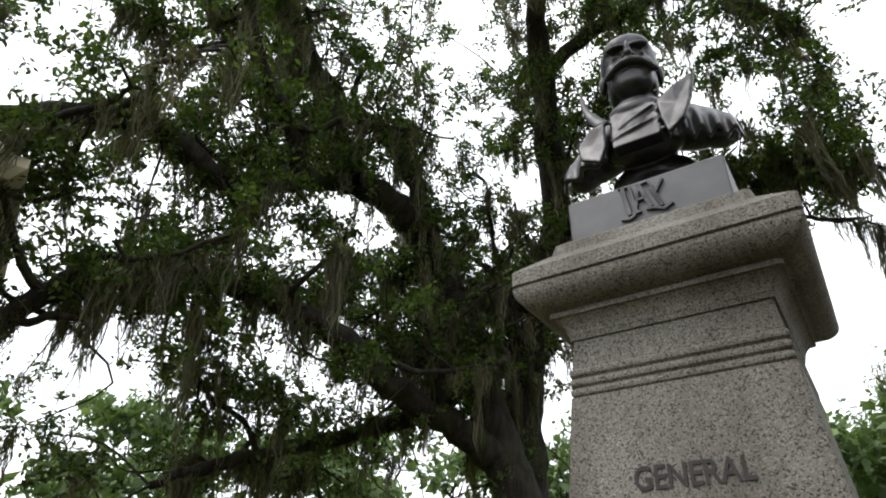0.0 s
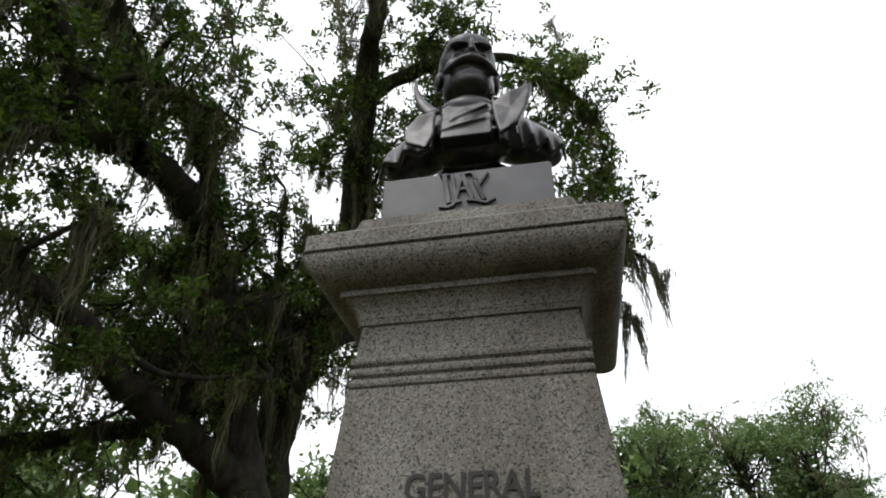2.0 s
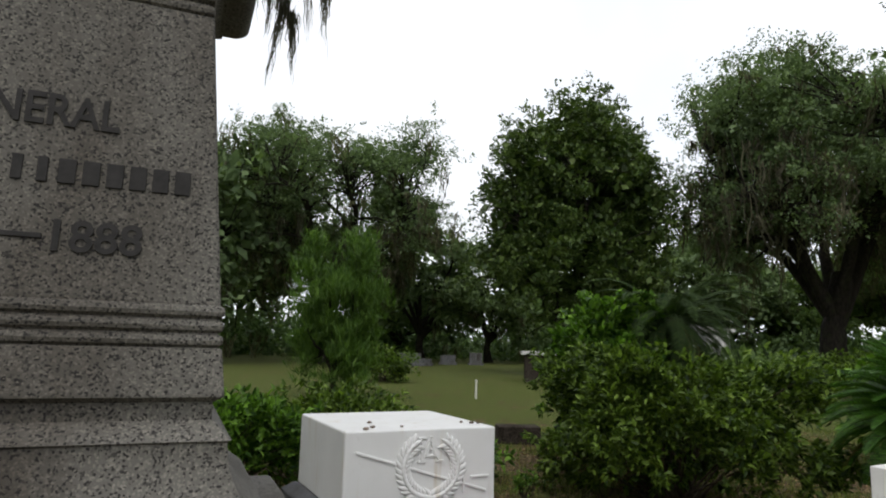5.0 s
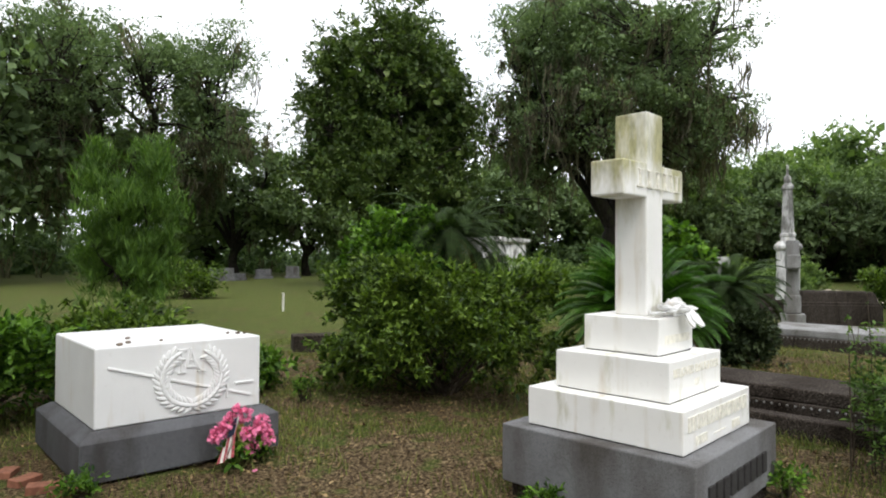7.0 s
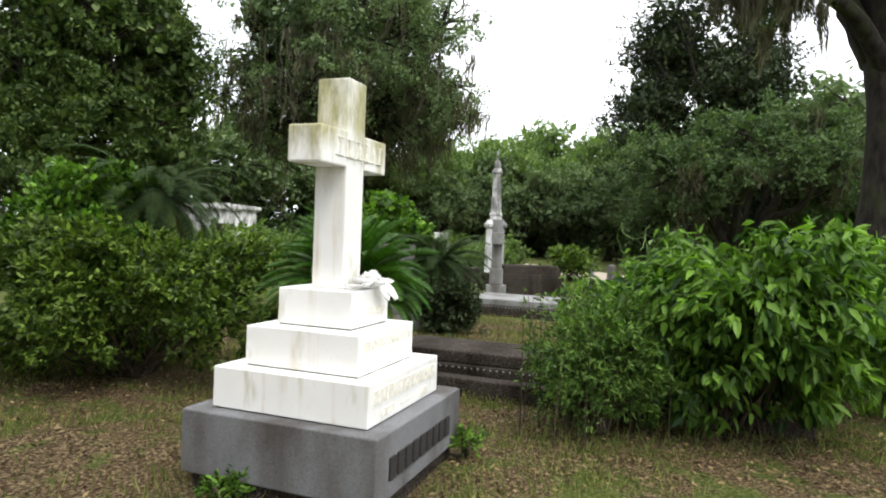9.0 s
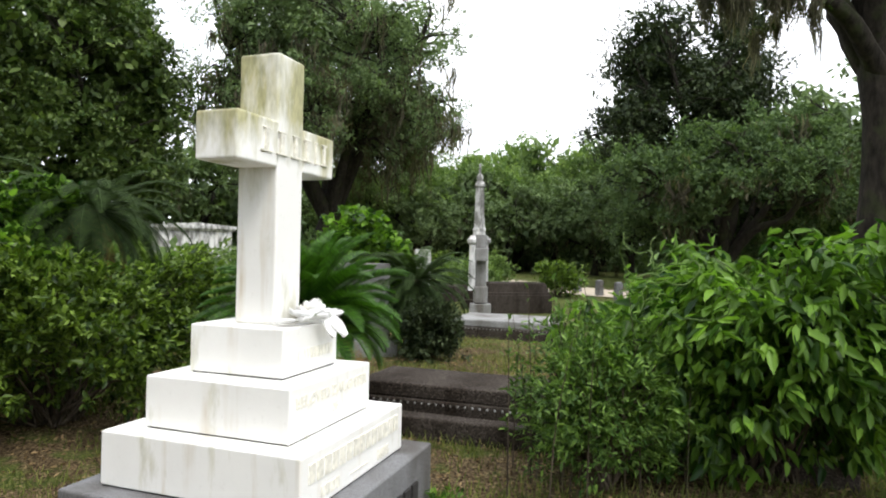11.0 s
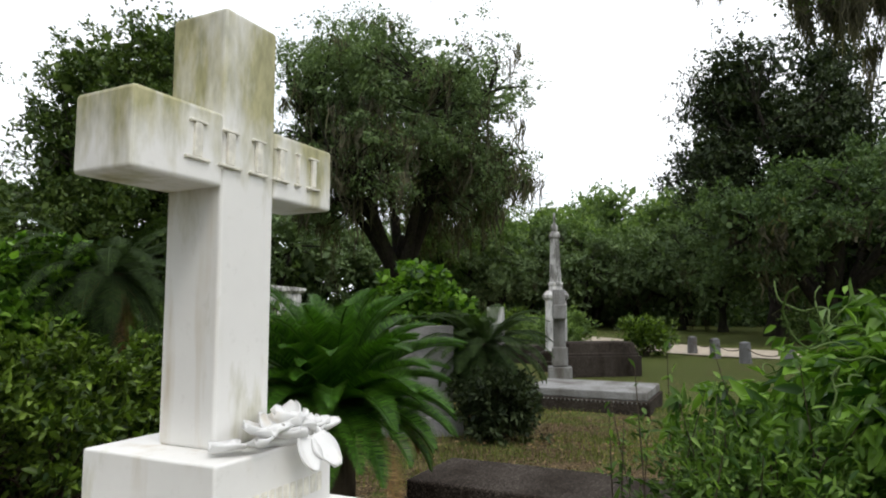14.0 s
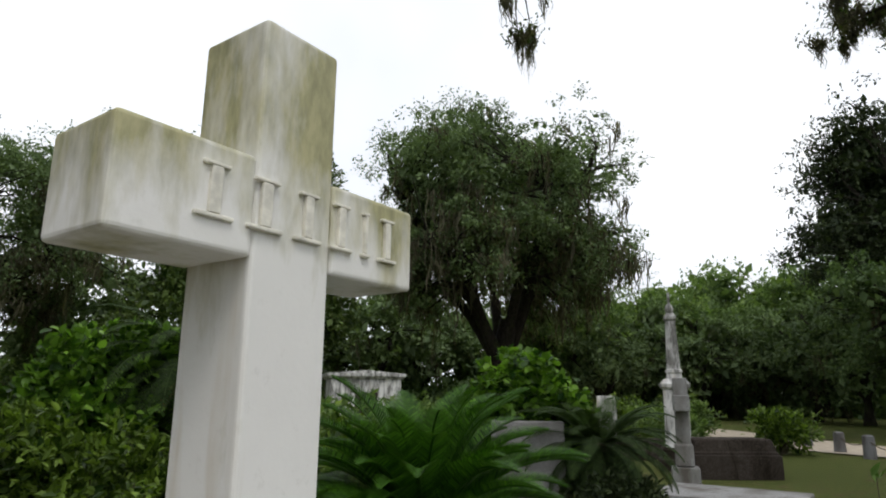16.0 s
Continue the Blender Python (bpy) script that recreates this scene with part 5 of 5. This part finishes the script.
    while len(boughs) < 86:
        p = paths[rng.integers(len(paths))]
        k = rng.integers(len(p) // 4, len(p))
        s, r0 = p[k, :3].copy(), min(0.075, 0.5 * p[k, 3])
        if s[2] < 3.6 or s[0] > 0.5:
            continue
        d = rng.standard_normal(3) * np.array([1.0, 0.9, 0.6]) + np.array([-0.1, 0.25, 0.25])
        d /= np.linalg.norm(d)
        steps = rng.integers(6, 12)
        rows = []
        for q in range(steps):
            rows.append((*s, r0 * (1 - 0.8 * q / steps)))
            d = d + rng.standard_normal(3) * 0.42 + np.array([0, 0, 0.07])
            d /= np.linalg.norm(d)
            s = s + d * 0.30
        if open_side(rows[-1]):
            continue
        boughs.append(smooth_path(rows, 3))
    for p in boughs:
        V, Q = tubes([p], 7, 0.05, rng)
        part("bough", array_mesh("bough", V, Q), M_BARK, t, smooth=True)
    nodes = np.vstack([main] + [p[len(p) // 2:] for p in boughs])
    tips = np.vstack([p[len(p) // 3:] for p in boughs])
    cl = []
    while len(cl) < 570:
        if rng.random() < 0.62:
            c = tips[rng.integers(len(tips))][:3] + spread_normal(rng, 1)[0] * np.array([0.38, 0.38, 0.26]) + np.array([-0.05, 0.2, 0.1])
        else:
            c = main[rng.integers(len(main))][:3] + rng.standard_normal(3) * np.array([1.2, 1.0, 0.9]) + np.array([-0.1, 1.0, 0.5])
        if open_side(c) or (c[0] > -6.0 and c[2] < 7.4 and rng.random() < 0.6):
            continue
        cl.append(c)
    west = main[main[:, 0] < -5.6]
    for k in range(100):
        cl.append(west[rng.integers(len(west))][:3] + spread_normal(rng, 1)[0] * np.array([1.3, 1.1, 1.0]) + np.array([-1.2, 1.6, 0.2]))
    side = smooth_path([(-3.0, 9.2, 10.6, 0), (-1.5, 9.4, 11.2, 0), (0.1, 9.2, 11.2, 0), (1.2, 9.5, 10.3, 0), (1.5, 9.8, 9.4, 0)], 6)
    for k in range(60):
        c = side[rng.integers(len(side))][:3] + spread_normal(rng, 1)[0] * np.array([0.45, 0.7, 0.7])
        if c[0] < 1.8:
            cl.append(c)
    upper = paths[1][paths[1][:, 2] > 6.0]
    for k in range(58):
        cl.append(upper[rng.integers(len(upper))][:3] + spread_normal(rng, 1)[0] * np.array([1.0, 0.8, 0.8]) + np.array([-0.2, 0.7, 0.2]))
    reach = paths[10][8:22]
    for k in range(34):
        cl.append(reach[rng.integers(len(reach))][:3] + spread_normal(rng, 1)[0] * np.array([0.4, 0.5, 0.28]) + np.array([0, 0.1, 0.05]))
    cl = np.array(cl)
    twigs = []
    for c in cl:
        dist = np.linalg.norm(nodes[:, :3] - c, axis=1)
        s = nodes[np.argmin(dist)]
        L = dist.min()
        mid = (s[:3] * 0.5 + c * 0.5) + rng.standard_normal(3) * 0.18 * L
        twigs.append(smooth_path([(*s[:3], 0.024), (*mid, 0.017), (*c, 0.007)], 3))
    V, Q = tubes(twigs, 5)
    part("twig_tangle", array_mesh("twig_tangle", V, Q), M_BARK, t, kind="stuff")
    L = bunches(rng, cl, 0.50, 9, 0.15, 27, 0.55)
    part("crown", leaf_mesh("crown", L, 0.10, rng, 0.1, 0.5), M_OAK, t)
    # drapes of moss from the limbs, the boughs and the twigs
    hi = main[(main[:, 2] > 6.0) | (main[:, 0] < -5.7)]
    A = np.vstack([hi[rng.integers(0, len(hi), 190)][:, :3], tips[rng.integers(0, len(tips), 340)][:, :3], cl[rng.random(len(cl)) < 0.55]])
    A = A[(A[:, 0] < -2.4) | (A[:, 2] > 8.6)] - np.array([0, 0, 0.05])
    A = np.vstack([A, reach[rng.integers(0, len(reach), 40)][:, :3] + rng.standard_normal((40, 3)) * np.array([0.1, 0.2, 0.06]), upper[rng.integers(0, len(upper), 32)][:, :3] + rng.standard_normal((32, 3)) * 0.3])
    part("moss", moss_mesh("moss", A, 0.4 + 1.5 * rng.random(len(A)) ** 1.4, rng, 0.018, 0.095, 50), M_MOSS, t, "grey hanging moss", kind="stuff")
    tip = np.array([(1.4, 10.2, 8.25), (1.65, 10.1, 8.1), (1.85, 10.05, 7.95), (2.05, 10.0, 7.7), (2.2, 9.95, 7.5), (1.4, 10.6, 7.4), (1.6, 10.47, 7.2), (1.74, 10.5, 6.95), (0.4, 10.2, 8.6), (-0.2, 10.2, 8.75)])
    part("moss", moss_mesh("moss", tip, np.array([0.8, 1.2, 2.2, 2.0, 1.3, 1.2, 1.9, 1.6, 0.6, 0.8]), rng, 0.016, 0.07, 80), M_MOSS, t, "long grey moss on a drooping branch tip", kind="stuff")
    return t


build_oak()


# ---- trees round the lawn ----
def far_place(heading, dist):
    a = radians(heading)
    return -0.7 + dist * math.sin(a), 0.2 + dist * math.cos(a)


def put(fn_name, heading, dist, **k):
    x, y = far_place(heading, dist)
    return tree(fn_name, x, y, **k)


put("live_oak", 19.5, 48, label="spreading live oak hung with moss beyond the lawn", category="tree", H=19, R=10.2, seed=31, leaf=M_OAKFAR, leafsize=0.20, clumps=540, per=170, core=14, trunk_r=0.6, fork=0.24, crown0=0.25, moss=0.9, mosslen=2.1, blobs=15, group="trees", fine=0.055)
put("magnolia", 41.3, 38, label="dense dark green magnolia with glossy leaves", category="tree", H=17.0, R=6.4, seed=32, leaf=M_MAGNOLIA, leafsize=0.26, clumps=600, per=130, core=22, trunk_r=0.35, fork=0.12, crown0=-0.02, group="trees", fine=0.046, hollow=0.6, low=-0.3, blobs=22)
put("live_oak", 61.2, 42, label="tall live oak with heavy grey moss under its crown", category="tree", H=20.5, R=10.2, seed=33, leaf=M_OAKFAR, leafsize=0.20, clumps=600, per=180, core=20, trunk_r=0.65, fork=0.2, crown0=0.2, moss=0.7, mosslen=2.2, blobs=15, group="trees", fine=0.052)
put("cedar", 90.7, 46, label="dark old cedar with an open ragged top", category="tree", H=19.8, R=6.3, seed=34, core=22, leaf=M_CEDAR, leafsize=0.23, clumps=420, per=140, trunk_r=0.5, fork=0.2, crown0=0.2, group="trees", fine=0.05)
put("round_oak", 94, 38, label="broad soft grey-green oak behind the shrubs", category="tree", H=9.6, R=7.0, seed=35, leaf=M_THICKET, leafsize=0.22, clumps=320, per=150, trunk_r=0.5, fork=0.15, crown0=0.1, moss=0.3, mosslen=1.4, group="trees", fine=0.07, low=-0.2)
put("live_oak", 103.0, 18.5, label="old oak with rough trunk and moss-hung branches", category="tree", H=15, R=7.0, seed=36, leaf=M_OAK, leafsize=0.16, clumps=170, per=120, trunk_r=0.42, core=0, fork=0.5, crown0=0.5, moss=0.8, mosslen=1.8, group="trees", fine=0.05)
put("young_pine", 19.8, 20, label="young feathery pine standing in the lawn", category="tree", H=5.3, R=1.55, seed=37, leaf=M_FEATHER, leafsize=0.36, droop=-1.8, core=0, wide=0.08, clumps=240, per=95, trunk_r=0.09, fork=0.1, crown0=-0.14, group="trees", fine=0.06, hollow=0.2, low=-0.2)

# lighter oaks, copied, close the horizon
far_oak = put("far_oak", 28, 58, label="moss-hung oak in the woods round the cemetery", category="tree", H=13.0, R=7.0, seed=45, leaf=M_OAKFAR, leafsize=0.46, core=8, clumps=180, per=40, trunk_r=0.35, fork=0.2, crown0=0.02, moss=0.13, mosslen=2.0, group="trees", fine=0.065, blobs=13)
# the last three are unseen additions behind the camera, for enclosure and reflections
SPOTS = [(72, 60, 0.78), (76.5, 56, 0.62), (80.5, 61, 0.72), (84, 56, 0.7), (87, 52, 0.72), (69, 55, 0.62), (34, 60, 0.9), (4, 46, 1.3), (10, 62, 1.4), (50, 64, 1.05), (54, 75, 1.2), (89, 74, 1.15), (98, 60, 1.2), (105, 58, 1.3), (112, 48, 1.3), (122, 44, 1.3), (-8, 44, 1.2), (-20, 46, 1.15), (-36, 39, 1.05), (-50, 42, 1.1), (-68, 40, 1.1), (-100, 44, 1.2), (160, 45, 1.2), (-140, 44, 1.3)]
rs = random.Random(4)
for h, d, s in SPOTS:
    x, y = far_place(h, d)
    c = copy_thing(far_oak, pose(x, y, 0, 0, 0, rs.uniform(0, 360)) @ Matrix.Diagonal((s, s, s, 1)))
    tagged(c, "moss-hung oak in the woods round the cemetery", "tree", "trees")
wood = put("light_wood_tree", 66, 58, label="hazy light green tree at the edge of the woods", category="tree", H=12, R=6.5, seed=40, leaf=M_FARWOOD, leafsize=0.40, core=9, clumps=220, per=62, moss=0.07, mosslen=1.4, trunk_r=0.4, fork=0.15, crown0=0.05, group="trees", fine=0.07, low=-0.2)
for h, d, s in ((70, 70, 1.05), (75, 76, 1.3), (80, 78, 1.35), (84.5, 70, 1.2), (77.5, 64, 0.95), (60, 74, 1.0), (26, 68, 0.8), (100, 52, 0.8), (40, 74, 0.9)):
    x, y = far_place(h, d)
    tagged(copy_thing(wood, pose(x, y, 0, 0, 0, rs.uniform(0, 360)) @ Matrix.Diagonal((s, s, s, 1))), "hazy light green tree at the edge of the woods", "tree", "trees")


def woods_belt():
    """The thicket that closes the view between the far trunks."""
    rng = np.random.default_rng(77)
    n = 2300
    h = np.radians(np.where(rng.random(n) < 0.75, rng.uniform(-15, 130, n), rng.uniform(-180, 180, n)))
    d = rng.uniform(66, 90, n)
    c = np.stack([-0.7 + d * np.sin(h), 0.2 + d * np.cos(h), 6.0 * rng.random(n) ** 1.5 * (0.7 + 0.5 * np.sin(9 * h) * np.sin(23 * h + 1)) + 0.2], 1)
    L = fluff(rng, c, 2.4, 60, 0.8)
    L = L[L[:, 2] > 0]
    me = leaf_mesh("far_woods", L, 0.75, rng)
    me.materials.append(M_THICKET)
    tagged(new("far_woods", me), "dense green thicket far behind the graves", "woods", kind="stuff")


woods_belt()


# ---- shrubs near the graves ----
shrub("azalea_bush", 4.75, 5.55, "large dense dark green azalea bush between the graves", "shrub", 1.35, 1.75, 1.66, 51, M_SHRUB, 0.078, 360, 125, rot=10, group="shrubs", fine=0.2)
shrub("vine_mound", 5.55, 7.2, "tall mound of vines behind the azalea", "shrub", 0.85, 0.85, 2.5, 52, M_BRIGHT, 0.10, 190, 90, group="shrubs", fine=0.22, wide=0.7)
shrub("vine_mound", 10.2, 5.3, "bright green vine growing over a headstone", "shrub", 1.0, 0.9, 2.4, 53, M_BRIGHT, 0.13, 170, 50, group="shrubs", fine=0.22, wide=0.8, droop=0.4)
shrub("broadleaf_bush", 5.75, -0.45, "broad bush with bright drooping pointed leaves", "shrub", 1.1, 1.1, 1.72, 54, M_BRIGHT, 0.132, 290, 60, group="shrubs", fine=0.25, droop=0.9, wide=0.38)
shrub("broadleaf_bush", 7.3, -2.4, "broad bush with bright drooping pointed leaves", "shrub", 1.3, 1.2, 1.7, 55, M_BRIGHT, 0.14, 200, 55, group="shrubs", fine=0.24, droop=0.9, wide=0.42)
shrub("small_shrub", 5.05, 0.70, "small-leaved light shrub with thin upright twigs", "shrub", 0.6, 0.55, 1.14, 56, M_LIGHTLEAF, 0.055, 190, 62, group="shrubs", fine=0.17, wide=0.34, stems=22)
shrub("tomb_shrub", 0.4, 7.5, "bright low shrub growing behind the white tomb", "shrub", 1.1, 0.8, 1.12, 57, M_BRIGHT, 0.09, 140, 70, group="shrubs", fine=0.2)
shrub("tomb_shrub", 2.1, 8.2, "bright low shrub growing behind the white tomb", "shrub", 1.2, 0.8, 1.0, 58, M_SHRUB, 0.09, 140, 70, group="shrubs", fine=0.2)
shrub("tomb_shrub", -1.0, 6.4, "bright low shrub growing behind the white tomb", "shrub", 0.9, 0.9, 1.1, 59, M_BRIGHT, 0.09, 110, 70, group="shrubs", fine=0.2)
shrub("tomb_shrub", 3.15, 7.3, "low dark weeds growing beside the azalea", "shrub", 0.6, 0.5, 0.45, 60, M_BRIGHT, 0.1, 50, 40, group="shrubs", fine=0.15)
cycad("cycad", 5.15, 3.12, "large green cycad with long arching fronds", 1.02, 0.84, 140, 61, M_FROND, low=-0.35, dry=6, sag=1.0, blade_w=0.0042, raise_by=0.40, pairs=66, leaflet=0.125)
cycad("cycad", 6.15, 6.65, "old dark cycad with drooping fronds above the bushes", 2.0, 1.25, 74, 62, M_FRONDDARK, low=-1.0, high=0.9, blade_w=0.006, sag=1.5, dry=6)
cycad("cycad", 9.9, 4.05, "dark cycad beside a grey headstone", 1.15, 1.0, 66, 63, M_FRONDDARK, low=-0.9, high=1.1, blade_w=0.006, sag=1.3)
shrub("ivy_clump", 9.55, 3.7, "dark ivy clump at the foot of the cycad", "shrub", 0.55, 0.6, 0.85, 64, M_CEDAR, 0.09, 110, 60, group="shrubs", fine=0.16)
for k, (x, y, rx, h) in enumerate(((24, 7.5, 1.6, 1.3), (27, 9.5, 2.2, 1.5), (22.5, 12, 2.0, 1.5), (31, 8.5, 1.6, 1.5), (25, 4.2, 1.0, 1.3), (33, 12, 2.5, 1.8), (20, 14.5, 2.2, 1.6), (14.5, -3.5, 1.6, 1.3), (29, 16, 2.5, 1.8), (36, -2, 2.5, 1.8), (10.5, 25, 1.8, 1.3), (13.5, 12.5, 1.6, 1.5), (9.5, 9.0, 1.6, 1.7), (8.3, 7.9, 1.2, 1.5))):
    shrub("far_shrub", x, y, "low green shrub among the farther graves", "shrub", rx, rx * 0.8, h, 70 + k, M_SHRUB if k % 3 else M_FARWOOD, 0.18, 90, 38, group="far shrubs", fine=0.3, stems=3, fold=False)


def tendrils():
    """Pale vine tendrils curling over the broad bush."""
    rng = np.random.default_rng(66)
    t = thing("vine_tendril", 5.6, -0.3, 0, "pale thin vine tendrils curling over the bush", "vine")
    for k in range(14):
        a = rng.uniform(0, 6.28)
        p = np.array([rng.uniform(-0.9, 0.2), rng.uniform(-0.7, 0.9), rng.uniform(1.2, 1.65)])
        d = np.array([np.cos(a), np.sin(a), 0.3])
        rows = []
        for q in range(12):
            rows.append((*p, 0.0045))
            d = d + rng.standard_normal(3) * 0.45
            d /= np.linalg.norm(d)
            p = p + d * 0.055
        V, Q = tubes([smooth_path(rows, 2)], 5)
        part("tendril", array_mesh("tendril", V, Q), M_FARWOOD, t)


tendrils()


def sprigs():
    """Thin upright shoots with sparse small leaves that rise out of the small shrub."""
    rng = np.random.default_rng(67)
    t = thing("weedy_shoots", 5.05, 0.72, 0, "thin upright weedy shoots with sparse light leaves", "weed", "weeds")
    for k in range(30):
        a, r = rng.uniform(0, 6.28), rng.uniform(0.1, 0.75)
        p = np.array([r * math.cos(a), r * math.sin(a), 0.0])
        top = rng.uniform(0.95, 1.42)
        lean = rng.standard_normal(2) * 0.13
        path = smooth_path([(*p, 0.006), (p[0] + lean[0] * 0.3, p[1] + lean[1] * 0.3, top * 0.5, 0.0045), (p[0] + lean[0], p[1] + lean[1], top, 0.002)], 5)
        V, Q = tubes([path], 5)
        shoot = part("shoot", array_mesh("shoot", V, Q), M_TWIG, t)
        along = path[rng.integers(4, len(path), 26)][:, :3] + rng.standard_normal((26, 3)) * 0.012
        part("leaf_spray", leaf_mesh("leaf_spray", along, 0.06, rng, -0.3, 0.34, True), M_LIGHTLEAF, shoot, kind="stuff")


sprigs()
for k, (x, y, h) in enumerate(((4.06, 1.72, 0.2), (3.95, 1.5, 0.14), (2.6, 2.5, 0.1), (0.62, 4.78, 0.05), (1.9, 4.75, 0.14), (2.35, 5.5, 0.2), (5.55, 1.0, 0.15), (3.3, 6.2, 0.25), (2.9, 6.6, 0.3))):
    shrub("weed_tuft", x, y, "small green weed tuft growing at a grave's foot", "weed", 0.12, 0.12, h, 130 + k, M_BRIGHT, 0.045, 12, 18, group="weeds", fine=0.06, stems=1)


# ---- overhead branches of trees that stand behind the camera's way ----
def branch(pts, seed, label, moss_len, clumps):
    rng = np.random.default_rng(seed)
    t = thing("mossy_branch", 0, 0, 0, label, "branch", "overhead branches")
    p = smooth_path(pts, 6)
    V, Q = tubes([p], 8, 0.05, rng)
    part("limb", array_mesh("limb", V, Q), M_BARK, t, smooth=True)
    cl = p[rng.integers(2 * len(p) // 3, len(p), clumps)][:, :3] + rng.standard_normal((clumps, 3)) * 0.4
    tw = []
    for c in cl:
        s = p[np.argmin(np.linalg.norm(p[:, :3] - c, axis=1))][:3]
        tw.append(np.array([(*s, 0.02), (*(s * 0.5 + c * 0.5 + rng.standard_normal(3) * 0.05), 0.012), (*c, 0.005)]))
    V, Q = tubes(tw, 4)
    part("twig_tangle", array_mesh("twig_tangle", V, Q), M_BARK, t, kind="stuff")
    part("leaves", leaf_mesh("leaves", fluff(rng, cl, 0.35, 60), 0.09, rng), M_OAK, t)
    part("moss", moss_mesh("moss", np.repeat(cl, 2, 0), moss_len * rng.uniform(0.5, 1.2, 2 * clumps), rng, 0.022, 0.11, 60), M_MOSS, t, "grey hanging moss", kind="stuff")


branch([(14.5, 9.5, 15.0, 0.2), (12.4, 7.4, 12.2, 0.13), (11.0, 5.8, 9.6, 0.07), (10.5, 5.3, 8.5, 0.03)], 81, "leafy branch tip hung with long grey moss", 1.0, 7)
branch([(3.6, 5.2, 16.0, 0.15), (5.4, 5.0, 12.5, 0.1), (6.8, 4.9, 9.3, 0.05), (7.2, 4.8, 7.5, 0.025)], 82, "leafy branch tip hung with long grey moss", 0.6, 6)
branch([(3.0, 5.2, 16.0, 0.14), (4.4, 4.8, 13.0, 0.09), (5.6, 4.5, 10.8, 0.05), (5.8, 4.5, 9.3, 0.025)], 84, "leafy branch tip hung with grey moss", 0.6, 8)
branch([(17.2, -4.3, 5.5, 0.25), (16.2, -3.2, 6.9, 0.18), (15.2, -1.9, 7.3, 0.12), (14.7, -0.6, 7.5, 0.05)], 83, "long oak branch hung with grey moss", 1.25, 42)
branch([(17.6, -4.4, 8.4, 0.16), (17.0, -2.2, 9.3, 0.11), (16.5, -0.4, 9.3, 0.07), (16.3, 0.7, 9.1, 0.03)], 85, "leafy oak branch end with short moss", 0.8, 26)


# ---- grass and fallen leaves ----
def scatter():
    rng = np.random.default_rng(90)

    def free(p):
        keep = np.ones(len(p), bool)
        for x0, x1, y0, y1 in ((2.66, 4.0, 1.57, 2.88), (0.7, 2.2, 4.85, 6.35), (-1.95, -0.3, 1.6, 3.25), (6.0, 7.0, 0.9, 3.15)):
            keep &= ~((p[:, 0] > x0) & (p[:, 0] < x1) & (p[:, 1] > y0) & (p[:, 1] < y1))
        return p[keep]
    n = 130000
    p = np.stack([rng.uniform(-1, 13, n), rng.uniform(-3.5, 11, n), np.zeros(n)], 1)
    clump = np.sin(1.7 * p[:, 0] + 0.6) * np.sin(2.1 * p[:, 1]) + 0.5 * np.sin(5.3 * p[:, 0] + 2 * p[:, 1]) + rng.standard_normal(n) * 0.5
    p = free(p[clump > 0.1])
    n = len(p)
    th = rng.uniform(0, 2 * np.pi, n)
    L = rng.uniform(0.025, 0.075, n)
    w = np.stack([np.cos(th), np.sin(th), np.zeros(n)], 1) * 0.0045
    lean = np.stack([rng.standard_normal(n) * 0.5, rng.standard_normal(n) * 0.5, np.ones(n)], 1) * L[:, None]
    q = p - np.array([0, 0, 0.03])
    V = np.stack([q - w, q + w, p + lean + w * 0.3, p + lean - w * 0.3], 1)
    me = array_mesh("grass", V.reshape(-1, 3), np.arange(4 * n).reshape(-1, 4))
    me.materials.append(M_GRASS)
    tagged(new("grass", me), "short thin grass blades on patchy ground", "grass", kind="stuff")
    n = 42000
    p = free(np.stack([rng.uniform(-1, 12, n), rng.uniform(-3.5, 9, n), rng.uniform(-0.012, 0.012, n)], 1))
    d = rng.standard_normal((len(p), 3)) * np.array([1, 1, 0.15])
    me = leaf_mesh("fallen_leaves", p, 0.052, rng, 0.0, 0.36, False, d * 2)
    me.materials.append(M_LITTER)
    tagged(new("fallen_leaves", me), "brown fallen leaves scattered on the ground", "leaves", kind="stuff")


scatter()
